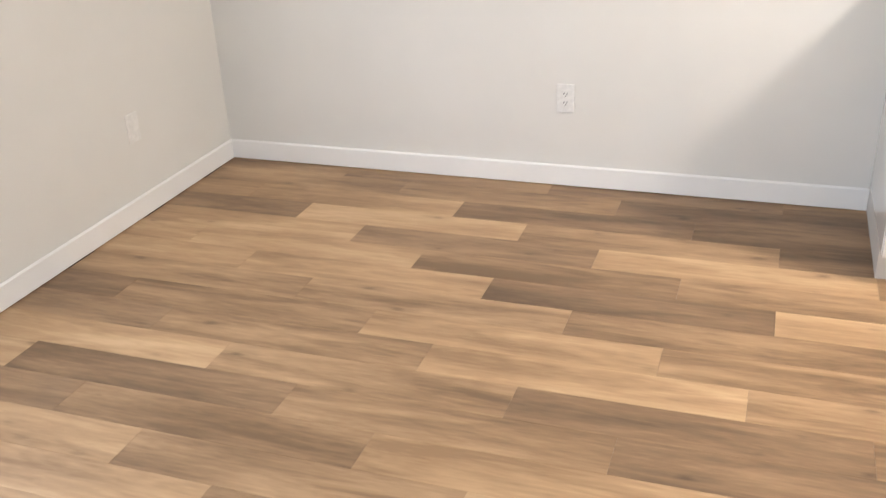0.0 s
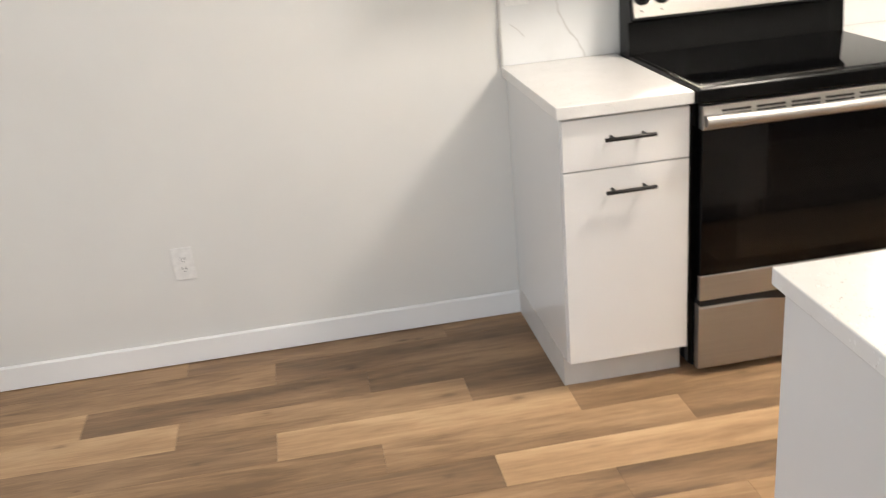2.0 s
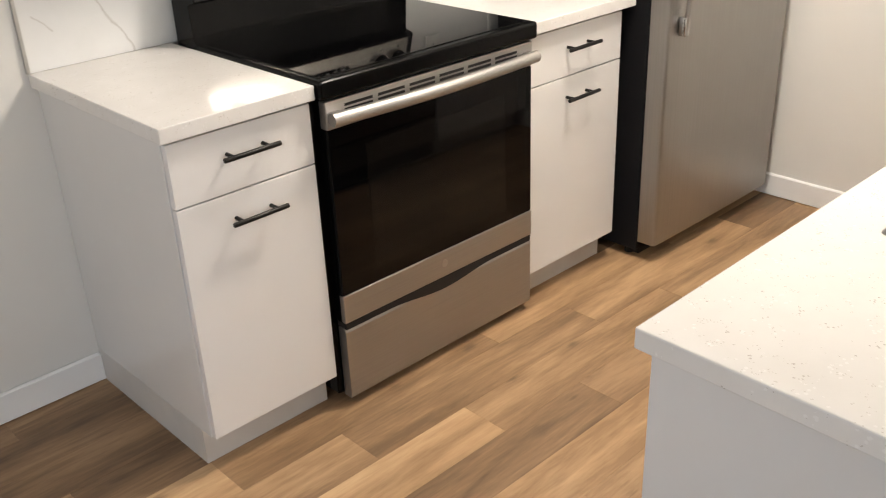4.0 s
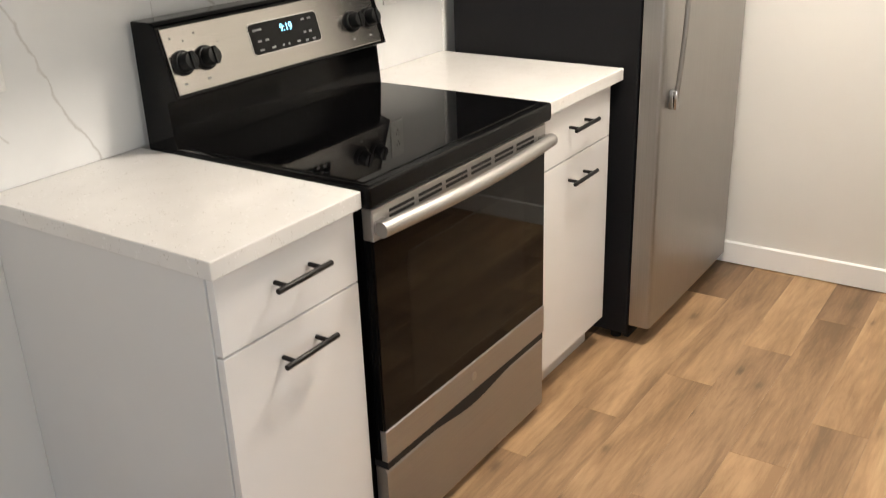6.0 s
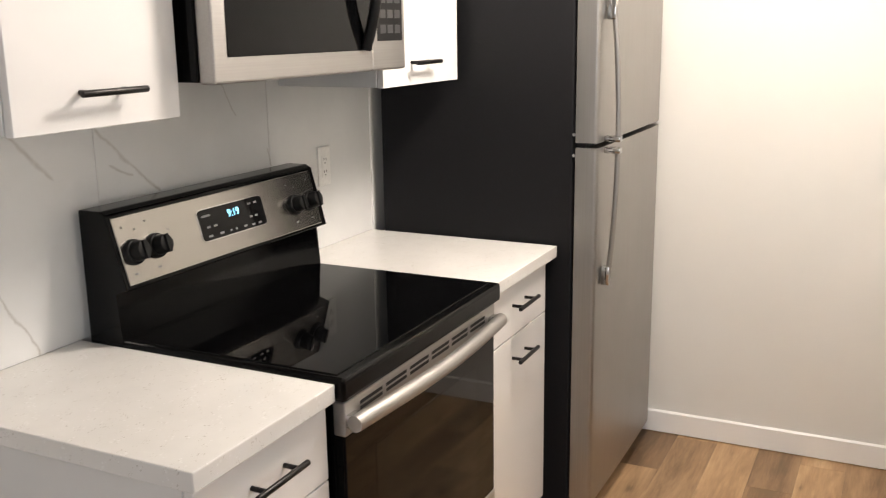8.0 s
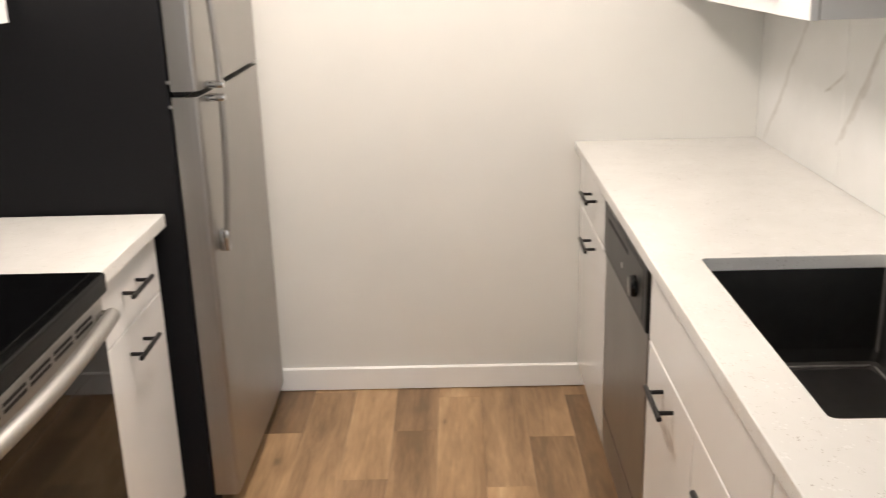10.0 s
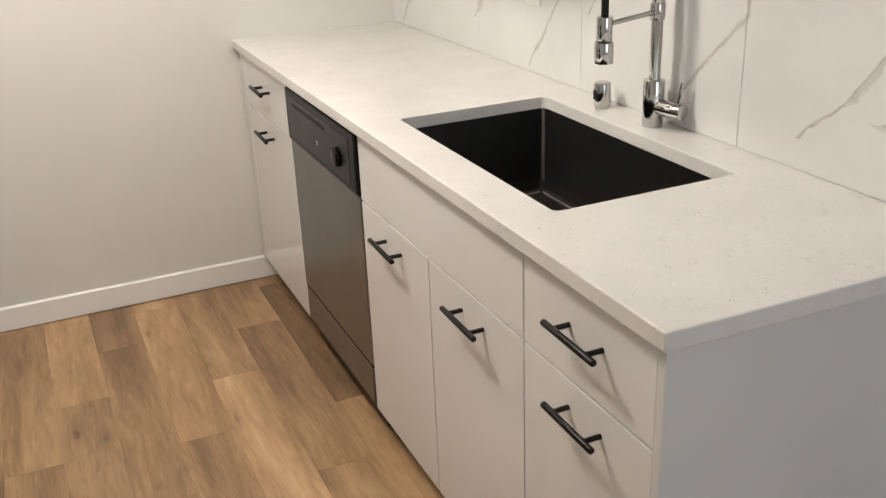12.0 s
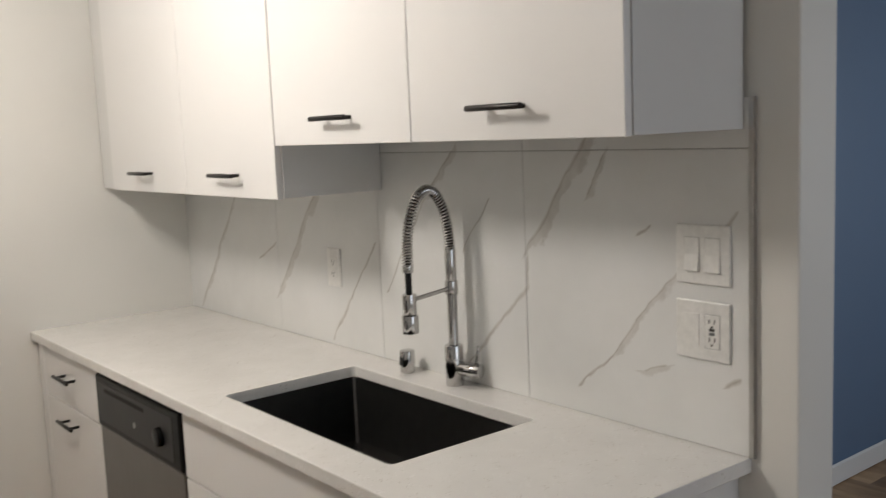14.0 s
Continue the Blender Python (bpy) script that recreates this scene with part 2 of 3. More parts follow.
SINKSTEEL = plain("sink_black_steel", (0.15, 0.143, 0.136), 0.36, 0.85, 0.01, 30, 0.08)
CHROME = plain("chrome", (0.56, 0.55, 0.54), 0.09, 1.0, 0.0)
PLATE = plain("white_plastic", (0.80, 0.79, 0.76), 0.3, 0, 0.0)
PLATE_DK = plain("slot_dark", (0.05, 0.045, 0.04), 0.5, 0, 0.0)
GREYPRINT = plain("grey_print", (0.17, 0.17, 0.17), 0.5, 0, 0.0)
GAPGREY = plain("painted_gap_shade", (0.45, 0.44, 0.42), 0.6, 0, 0.0)
# pale steel: the drain, and rods standing in for highlights in the bowl
PALESTEEL = plain("pale_steel", (0.42, 0.40, 0.38), 0.45, 0.8, 0.01, 30, 0.2)
BUTTON = plain("button_charcoal", (0.035, 0.035, 0.037), 0.4, 0, 0.0)
DIGITS = glow("display_digits", (0.25, 0.75, 1.0), 2.2)
DIFFUSER = glow("lamp_diffuser", (1.0, 0.86, 0.70), 3.0)
PLANK_LIGHT = wood_planks("oak_plank_light", (0.285, 0.172, 0.088), (0.440, 0.282, 0.150), (0.585, 0.398, 0.225))
PLANK_MID = wood_planks("oak_plank_mid", (0.180, 0.108, 0.056), (0.322, 0.200, 0.106), (0.480, 0.315, 0.173))
PLANK_DARK = wood_planks("oak_plank_dark", (0.130, 0.079, 0.043), (0.240, 0.148, 0.080), (0.372, 0.236, 0.130))

# ---- builders ----
BASE = {}


def finish(name, bm, mat, loc=(0, 0, 0), smooth=False):
    bmesh.ops.translate(bm, verts=bm.verts, vec=[-c for c in loc])
    bmesh.ops.recalc_face_normals(bm, faces=bm.faces)
    me = bpy.data.meshes.new(name)
    bm.to_mesh(me)
    bm.free()
    me.materials.append(mat)
    if smooth:
        me.polygons.foreach_set("use_smooth", [True] * len(me.polygons))
        me.set_sharp_from_angle(angle=radians(38))
    return new(name, me)


def thing(name, at, label, category, group="", kind=""):
    ob = new(name)
    ob.empty_display_size = 0.05
    ob.location = at
    BASE[ob] = at
    return tagged(ob, label, category, group, kind)


def part(name, bm, mat, parent, label="", smooth=False):
    ob = finish(name, bm, mat, BASE[parent], smooth)
    ob.parent = parent
    BASE[ob] = BASE[parent]
    if label:
        tagged(ob, label)
    return ob


def structure(name, bm, mat, label, category="", smooth=False):
    ob = finish(name, bm, mat, (0, 0, 0), smooth)
    BASE[ob] = (0, 0, 0)
    return tagged(ob, label, category or name.split("_")[0], "", "structure")


def add_box(bm, x0, x1, y0, y1, z0, z1, bev=0.0, seg=2):
    r = bmesh.ops.create_cube(bm, size=1.0)
    vs = r["verts"]
    for v in vs:
        v.co = (x0 + (x1 - x0) * (v.co.x + 0.5), y0 + (y1 - y0) * (v.co.y + 0.5), z0 + (z1 - z0) * (v.co.z + 0.5))
    if bev:
        es = list({e for v in vs for e in v.link_edges})
        bmesh.ops.bevel(bm, geom=es, offset=bev, segments=seg, affect="EDGES", profile=0.5)
    return bm


def box(x0, x1, y0, y1, z0, z1, bev=0.0, seg=2):
    return add_box(bmesh.new(), min(x0, x1), max(x0, x1), min(y0, y1), max(y0, y1), z0, z1, bev, seg)


def add_rod(bm, a, b, r, n=14, r2=None, bev=0.0):
    a, b = Vector(a), Vector(b)
    d = b - a
    m = Matrix.Translation((a + b) / 2) @ d.to_track_quat("Z", "Y").to_matrix().to_4x4()
    made = bmesh.ops.create_cone(bm, cap_ends=True, segments=n, radius1=r, radius2=r if r2 is None else r2, depth=d.length, matrix=m)
    if bev:
        es = [e for e in {e for v in made["verts"] for e in v.link_edges} if any(len(f.verts) > 4 for f in e.link_faces)]
        bmesh.ops.bevel(bm, geom=es, offset=bev, segments=2, affect="EDGES", profile=0.5)
    return bm


def rod(a, b, r, n=14, r2=None, bev=0.0):
    return add_rod(bmesh.new(), a, b, r, n, r2, bev)


def tube(points, radius, n=10, close=True):
    """A round tube along a list of points."""
    bm = bmesh.new()
    pts = [Vector(p) for p in points]
    rings, up = [], Vector((0.0, 0.0, 1.0))
    side = None
    for i, p in enumerate(pts):
        d = (pts[min(i + 1, len(pts) - 1)] - pts[max(i - 1, 0)]).normalized()
        if side is None:
            side = d.orthogonal().normalized()
        side = (side - d * side.dot(d)).normalized()
        other = d.cross(side)
        rr = radius(i / (len(pts) - 1)) if callable(radius) else radius
        rings.append([bm.verts.new(p + (side * math.cos(2 * math.pi * k / n) + other * math.sin(2 * math.pi * k / n)) * rr) for k in range(n)])
    for a, b in zip(rings, rings[1:]):
        for k in range(n):
            bm.faces.new((a[k], a[(k + 1) % n], b[(k + 1) % n], b[k]))
    if close:
        bm.faces.new(rings[0]), bm.faces.new(rings[-1])
    return bm


def prism_x(profile, x0, x1, bev=0.0):
    """A profile of (y, z) points drawn out from x0 to x1."""
    bm = bmesh.new()
    a = [bm.verts.new((x0, y, z)) for y, z in profile]
    b = [bm.verts.new((x1, y, z)) for y, z in profile]
    n = len(profile)
    bm.faces.new(a), bm.faces.new(b)
    for i in range(n):
        bm.faces.new((a[i], a[(i + 1) % n], b[(i + 1) % n], b[i]))
    if bev:
        bmesh.ops.bevel(bm, geom=bm.edges[:], offset=bev, segments=2, affect="EDGES", profile=0.5)
    return bm


def round_rect(x0, x1, y0, y1, r, n=5):
    out = []
    for cx, cy, a0 in ((x1 - r, y1 - r, 0), (x0 + r, y1 - r, 90), (x0 + r, y0 + r, 180), (x1 - r, y0 + r, 270)):
        for k in range(n + 1):
            a = radians(a0 + 90 * k / n)
            out.append((cx + r * math.cos(a), cy + r * math.sin(a)))
    return out


def lettering(name, text, size, mat, parent, m):
    """Words in the built-in font, turned into a mesh; m places them in the world."""
    c = bpy.data.curves.new(name, "FONT")
    c.body, c.size, c.align_x, c.align_y, c.extrude = text, size, "CENTER", "CENTER", 0.0003
    tmp = bpy.data.objects.new(name, c)
    scene.collection.objects.link(tmp)
    me = bpy.data.meshes.new_from_object(tmp)
    bpy.data.objects.remove(tmp)
    me.transform(Matrix.Translation([-q for q in BASE[parent]]) @ m)
    me.materials.clear()
    me.materials.append(mat)
    ob = new(name, me)
    ob.parent = parent
    BASE[ob] = BASE[parent]
    return ob


# ---- the rooms ----
XL, XR = -2.734, 2.489        # left and end walls
YS, YS2 = -2.447, -2.571       # sink wall, its two faces
XE = -0.096                   # free end of the sink wall
XB, YB = 0.985, -6.0          # wall of the living room behind the sink wall; back wall
H = 2.40

structure("floor", box(XL - 0.15, XR + 0.15, YB - 0.15, 0.15, -0.06, -0.004), DARKGAP, "oak-look plank floor with staggered boards", "floor")
structure("ceiling", box(XL - 0.15, XR + 0.15, YB - 0.15, 0.15, H, H + 0.12), CEIL, "plain white flat ceiling", "ceiling")
structure("wall_range", box(XL - 0.12, XR + 0.12, 0, 0.12, -0.004, H), WALL, "off-white painted wall behind the range", "wall")
structure("wall_end", box(XR, XR + 0.12, YS2, 0, -0.004, H), WALL, "off-white painted wall at the end of the kitchen", "wall")
structure("wall_sink", box(XE, XR + 0.12, YS2, YS, -0.004, H, 0.004), WALL, "off-white partition wall behind the sink counter", "wall")
structure("wall_inner", box(XB, XB + 0.12, YB, YS2, -0.004, H), DIMBLUE, "blue-grey painted living-room wall, dim blue daylight in its colour", "wall")
WZ0, WZ1 = 0.65, 2.15
W0, W1 = -3.1, -1.5           # window in the left wall
V0, V1 = -1.5, -0.2           # added window in the back wall, for fill light on the range wall
bm = bmesh.new()
add_box(bm, XL - 0.12, XL, YB, W0, -0.004, H)
add_box(bm, XL - 0.12, XL, W1, 0, -0.004, H)
add_box(bm, XL - 0.12, XL, W0, W1, -0.004, WZ0)
add_box(bm, XL - 0.12, XL, W0, W1, WZ1, H)
structure("wall_left", bm, WALL, "off-white painted wall with a window opening", "wall")
bm = bmesh.new()
add_box(bm, XL - 0.12, V0, YB - 0.12, YB, -0.004, H)
add_box(bm, V1, XB + 0.12, YB - 0.12, YB, -0.004, H)
add_box(bm, V0, V1, YB - 0.12, YB, -0.004, WZ0)
add_box(bm, V0, V1, YB - 0.12, YB, WZ1, H)
structure("wall_back", bm, WALL, "off-white unseen living-room wall with an added window", "wall")


def frame_bars(a, b):
    """The bars of a window frame between a and b, as spans along the wall and up."""
    mid = (a + b) / 2
    return ((a, b, WZ0, WZ0 + 0.05), (a, b, WZ1 - 0.05, WZ1), (a, a + 0.05, WZ0 + 0.05, WZ1 - 0.05), (b - 0.05, b, WZ0 + 0.05, WZ1 - 0.05), (mid - 0.03, mid + 0.03, WZ0 + 0.05, WZ1 - 0.05))


win = thing("window_1", (XL - 0.06, (W0 + W1) / 2, WZ0), "assumed out-of-view white-framed living-room window letting in daylight", "window", "", "structure")
bm = bmesh.new()
for a, b, c, d in frame_bars(W0, W1):
    add_box(bm, XL - 0.05, XL - 0.015, a, b, c, d)
part("window_frame", bm, TRIM, win)
# unseen back-wall window, added to brighten the range wall
win = thing("window_added", ((V0 + V1) / 2, YB - 0.06, WZ0), "assumed out-of-view white-framed living-room window letting in daylight", "window", "", "structure")
bm = bmesh.new()
for a, b, c, d in frame_bars(V0, V1):
    add_box(bm, a, b, YB - 0.05, YB - 0.015, c, d)
part("window_frame", bm, TRIM, win)

# baseboards, one run a wall
FS_KICK = -1.915            # toe kicks of the sink run
BH, BT = 0.092, 0.015


def baseboard(x0, x1, y0, y1):
    bm = box(x0, x1, y0, y1, 0.0045, BH)
    top = [e for e in bm.edges if all(v.co.z > BH - 1e-4 for v in e.verts)]
    bmesh.ops.bevel(bm, geom=top, offset=0.006, segments=1, affect="EDGES", profile=0.5)
    structure("baseboard", bm, TRIM, "flat white painted baseboard along the wall", "baseboard")


baseboard(XL + BT, 0.0145, -BT, 0)
baseboard(XL, XL + BT, YB, 0)
baseboard(XR - BT, XR, FS_KICK, 0)
baseboard(XE - BT, XE, YS2 - BT, YS)
baseboard(XB - BT, XB, YB, YS2 - BT)
baseboard(XE, XB, YS2 - BT, YS2)
baseboard(XL + BT, XB - BT, YB, YB + BT)

# ---- marble backsplashes ----
ZC = 0.915                    # worktop height
TT = 0.008


def backsplash(name, face, way, x0, x1, joints, top, rows, stone, label):
    """Tiles on the wall face; way: +1 where they stand out towards +y."""
    back = structure(name, box(x0, x1, face, face + way * (TT - 0.002), ZC, top), GROUT, label, "backsplash")
    xs = [x0, *joints, x1]
    for a, b in zip(xs, xs[1:]):
        for z0, z1 in rows:
            bm = box(a + 0.0009, b - 0.0009, face + way * 0.001, face + way * TT, z0 + 0.0009, z1 - 0.0009, 0.0006, 1)
            part("tile", bm, stone, back)
    return back


bs = backsplash("backsplash_range", 0.0, -1, 0.004, 1.656, (0.488, 1.111), 1.62, ((ZC, 1.62),), MARBLE_FINE, "white marble-look tiles with thin grey veins")
part("edge_strip", box(-0.004, 0.004, -0.011, 0, ZC, 1.62), ALU, bs, "slim metal tile edge")
part("edge_strip", box(1.656, 1.667, -0.011, 0, ZC, 1.62), TRIM, bs, "white tile edge")
bs = backsplash("backsplash_sink", YS, 1, 0.0, XR, (0.600, 1.197, 1.782), 1.60, ((ZC, 1.506), (1.506, 1.60)), MARBLE, "white marble-look tiles with slanting brown-grey veins")
part("edge_strip", box(-0.010, 0.0, YS, YS + 0.011, ZC, 1.60), ALU, bs, "slim metal tile edge")

# ---- cabinets ----


def bar_handle(parent, xm, y, z, out):
    """A round black bar handle, 16 cm long, on two posts."""
    bm = rod((xm - 0.0755, y + out * 0.034, z), (xm + 0.0755, y + out * 0.032, z), 0.006, 14, None, 0.0015)
    for dx in (-0.0475, 0.0475):
        add_rod(bm, (xm + dx, y - out * 0.001, z), (xm + dx, y + out * 0.032, z), 0.0048, 12)
    part("handle", bm, BLACKMETAL, parent, "black bar handle", True)


def front(name, thing_, x0, x1, face, out, z0, z1, handle=None):
    ob = part(name, box(x0, x1, face - out * 0.018, face, z0, z1, 0.0016), GLOSS, thing_)
    if handle:
        bar_handle(ob, handle[0], face, handle[1], out)
    return ob


def base_cabinet(wall, out, face, x0, x1, fronts, label, group, kick_h=0.10, kick_back=0.085, left_in=0.0, end_panel=None, top=ZC - 0.032):
    c = thing("base_cabinet", ((x0 + x1) / 2, wall, 0), label, "cabinet", group)
    part("body", box(x0, x1, wall + out * 0.001, face - out * 0.0195, kick_h, top, 0.001), SIDE, c)
    part("toe_kick", box(x0 + left_in, x1, wall + out * 0.001, face - out * kick_back, 0.0, kick_h, 0.0), KICK, c, "grey recessed toe kick")
    if end_panel:
        part("end_panel", box(end_panel[0], end_panel[1], wall + out * 0.001, face + out * 0.002, 0.0, ZC - 0.032, 0.001), SIDE, c)
    for f in fronts:
        front(f[0], c, f[1], f[2], face, out, f[3], f[4], f[5] if len(f) > 5 else None)
    return c


FR = -0.633                   # door faces by the range
FS = -1.843                   # door faces by the sink
base_cabinet(0, -1, FR, 0.016, 0.398, [("drawer_front", 0.019, 0.395, 0.720, 0.869, (0.209, 0.810)), ("door", 0.019, 0.395, 0.106, 0.7165, (0.210, 0.655))],
             "narrow glossy white base cabinet with a drawer, beside the range", "base cabinets", 0.104, 0.062, top=ZC - 0.037)
base_cabinet(0, -1, FR, 1.176, 1.614, [("drawer_front", 1.179, 1.611, 0.720, 0.869, (1.393, 0.808)), ("door", 1.179, 1.611, 0.106, 0.7165, (1.393, 0.654))],
             "narrow glossy white base cabinet between range and refrigerator", "base cabinets", 0.104, 0.062, top=ZC - 0.037)
base_cabinet(YS, 1, FS, 0.049, 0.428, [("drawer_front", 0.051, 0.426, 0.704, 0.872, (0.231, 0.802)), ("door", 0.051, 0.426, 0.094, 0.700, (0.230, 0.649))],
             "glossy white base cabinet at the open end of the sink counter", "base cabinets", 0.09, 0.07, 0.0, (0.030, 0.048))
base_cabinet(YS, 1, FS, 0.428, 1.262, [("false_front", 0.430, 1.260, 0.704, 0.872), ("door", 0.430, 0.846, 0.094, 0.700, (0.636, 0.649)), ("door", 0.850, 1.260, 0.094, 0.700, (1.053, 0.648))],
             "glossy white double-door base cabinet under the sink", "base cabinets", 0.09, 0.07, 0.0, None, 0.63)
base_cabinet(YS, 1, FS, 1.884, 2.480, [("drawer_front", 1.888, 2.416, 0.704, 0.872, (2.149, 0.802)), ("door", 1.888, 2.416, 0.094, 0.700, (2.149, 0.648)), ("filler", 2.419, 2.478, 0.094, 0.872)],
             "glossy white base cabinet in the corner by the end wall", "base cabinets", 0.09, 0.07)


def wall_cabinet(wall, out, x0, x1, z0, z1, doors, label, group, depth=0.340):
    c = thing("wall_cabinet", ((x0 + x1) / 2, wall, z0), label, "cabinet", group)
    face = wall + out * depth
    part("body", box(x0, x1, wall + out * 0.010, face - out * 0.0205, z0, z1, 0.001), SIDE, c)
    for a, b, h in doors:
        front("door", c, a + 0.0015, b - 0.0015, face, out, z0 - 0.002, z1, (h, z0 + 0.059))
    return c


wall_cabinet(0, -1, 0.010, 0.392, 1.407, 2.15, ((0.010, 0.392, 0.199),), "glossy white wall cabinet over the narrow counter, door shut", "wall cabinets")
wall_cabinet(0, -1, 1.168, 1.626, 1.413, 2.15, ((1.168, 1.626, 1.374),), "glossy white wall cabinet beside the microwave, door shut", "wall cabinets")
wall_cabinet(YS, 1, 1.168, XR - 0.006, 1.402, 2.15, ((1.168, 1.722, 1.425), (1.722, 2.332, 2.024)), "tall glossy white two-door wall cabinet in the corner", "wall cabinets")
wall_cabinet(YS, 1, 0.012, 1.166, 1.541, 2.15, ((0.012, 0.588, 0.296), (0.588, 1.166, 0.860)), "shorter glossy white two-door wall cabinet over the sink", "wall cabinets")

# ---- worktops ----


def worktop(label, x0, x1, y0, y1, hole=None, skew=0.0, thick=0.031):
    bm = bmesh.new()

    def ring(pts):
        vs = [bm.verts.new((x, y, ZC)) for x, y in pts]
        return [bm.edges.new((vs[i], vs[(i + 1) % len(vs)])) for i in range(len(vs))]
    edges = ring([(x0, y0), (x1, y0), (x1, y1), (x0 + skew, y1)])
    if hole:
        edges += ring(round_rect(*hole, 0.014))
    bmesh.ops.triangle_fill(bm, edges=edges, use_beauty=True)
    r = bmesh.ops.extrude_face_region(bm, geom=bm.faces[:])
    bmesh.ops.translate(bm, verts=[v for v in r["geom"] if isinstance(v, bmesh.types.BMVert)], vec=(0, 0, -thick))
    bmesh.ops.recalc_face_normals(bm, faces=bm.faces)
    sharp = [e for e in bm.edges if len(e.link_faces) == 2 and e.calc_face_angle(0) > 0.9]
    bmesh.ops.bevel(bm, geom=sharp, offset=0.0025, segments=2, affect="EDGES", profile=0.5)
    ob = finish("worktop", bm, QUARTZ)
    BASE[ob] = (0, 0, 0)
    return tagged(ob, label, "worktop", "worktops")


CF = -0.653
worktop("short white speckled quartz worktop beside the range", 0.0, 0.400, CF, -0.0005, thick=0.036)
worktop("short white speckled quartz worktop against the refrigerator", 1.172, 1.656, CF, -0.0005, thick=0.036)
SX0, SX1, SY0, SY1 = 0.470, 1.190, -2.328, -1.930
worktop("long white speckled quartz worktop with a cut-out for the sink", 0.0, XR - 0.001, YS + 0.0005, -1.824, (SX0, SX1, SY0, SY1), 0.014)

# ---- sink and tap ----
sink = thing("sink", ((SX0 + SX1) / 2, (SY0 + SY1) / 2, 0.655), "dark stainless single-bowl undermount sink set in the worktop", "sink")
bm = bmesh.new()
levels = []
for z, grow, r in ((0.8835, 0.022, 0.02), (0.8835, 0.001, 0.014), (0.700, -0.001, 0.014), (0.672, -0.006, 0.018), (0.660, -0.020, 0.024)):
    levels.append([bm.verts.new((x, y, z)) for x, y in round_rect(SX0 - grow, SX1 + grow, SY0 - grow, SY1 + grow, r, 8)])
for a, b in zip(levels, levels[1:]):
    for i in range(len(a)):
        bm.faces.new((a[i], a[(i + 1) % len(a)], b[(i + 1) % len(b)], b[i]))
mid = bm.verts.new(((SX0 + SX1) / 2, (SY0 + SY1) / 2 - 0.05, 0.648))
for i in range(len(levels[-1])):
    bm.faces.new((levels[-1][i], levels[-1][(i + 1) % len(levels[-1])], mid))
r = bmesh.ops.solidify(bm, geom=bm.faces[:], thickness=0.0015)
part("bowl", bm, SINKSTEEL, sink)
# pale rods paint the bright reflections along the bowl's corners and creases
for sx in (SX0 + 0.004, SX1 - 0.004):
    for sy in (SY0 + 0.004, SY1 - 0.004):
        part("corner_seam", rod((sx, sy, 0.672), (sx, sy, 0.8825), 0.0045, 10), PALESTEEL, sink, "pale rod for the corner highlight", True)
for a, b in (((SX0 + 0.02, SY0 + 0.014), (SX1 - 0.02, SY0 + 0.014)), ((SX1 - 0.014, SY0 + 0.02), (SX1 - 0.014, SY1 - 0.02)), ((SX0 + 0.014, SY0 + 0.02), (SX0 + 0.014, SY1 - 0.02))):
    part("bottom_seam", rod((*a, 0.6645), (*b, 0.6645), 0.003, 8), PALESTEEL, sink, "pale rod for the bottom crease highlight", True)
DX, DY = (SX0 + SX1) / 2, (SY0 + SY1) / 2 - 0.05
bm = rod((DX, DY, 0.6485), (DX, DY, 0.6535), 0.055, 32, 0.052, 0.0015)
part("drain", bm, PALESTEEL, sink, "round steel drain", True)

FX, FY = 0.824, -2.393
tap = thing("faucet", (FX, FY, ZC), "tall chrome spring-neck kitchen faucet behind the sink", "faucet")
part("base", rod((FX, FY, ZC), (FX, FY, ZC + 0.105), 0.0235, 24, None, 0.002), CHROME, tap, "", True)
bm = rod((FX - 0.008, FY - 0.003, ZC + 0.046), (FX - 0.078, FY - 0.022, ZC + 0.043), 0.0185, 22, None, 0.003)
part("valve_body", bm, CHROME, tap, "", True)
bm = rod((FX - 0.066, FY - 0.018, ZC + 0.056), (FX - 0.072, FY - 0.020, ZC + 0.108), 0.0046, 12, 0.0038, 0.001)
part("lever", bm, CHROME, tap, "", True)
part("riser", rod((FX, FY, ZC + 0.10), (FX, FY, 1.175), 0.0125, 20), CHROME, tap, "", True)
part("collar", rod((FX, FY, 1.150), (FX, FY, 1.185), 0.0165, 20, None, 0.002), CHROME, tap, "", True)
HY = FY + 0.134
arch_r = (HY - FY) / 2


def arch(u):
    """The line of the bowed neck, from the riser up and over to the spray head."""
    s1, s2, rise = 0.080, 0.030, 0.158
    arc = 0.36
    d = u * (s1 + arc + s2)
    if d < s1:
        return Vector((FX, FY, 1.18 + d))
    if d < s1 + arc:
        a = math.pi * (d - s1) / arc
        a -= 0.16 * math.sin(2 * a)
        return Vector((FX, FY + arch_r - arch_r * math.cos(a), 1.18 + s1 + rise * math.sin(a)))
    return Vector((FX, HY, 1.18 + s1 - (d - s1 - arc)))


part("hose", tube([arch(i / 60) for i in range(61)], 0.0078, 10), BLACKMETAL, tap, "", True)
turns, steps, first = 54, 10, 0.080 / 0.470
coil = []
for i in range(turns * steps + 1):
    u = first + (1.0 - first) * i / (turns * steps)
    p, q = arch(u), arch(min(u + 0.01, 1.0)) - arch(max(u - 0.01, 0.0))
    q.normalize()
    s = Vector((1, 0, 0))
    o = q.cross(s).normalized()
    a = 2 * math.pi * i / steps
    coil.append(p + (s * math.cos(a) + o * math.sin(a)) * 0.0118)
part("spring", tube(coil, 0.0027, 6), CHROME, tap, "", True)
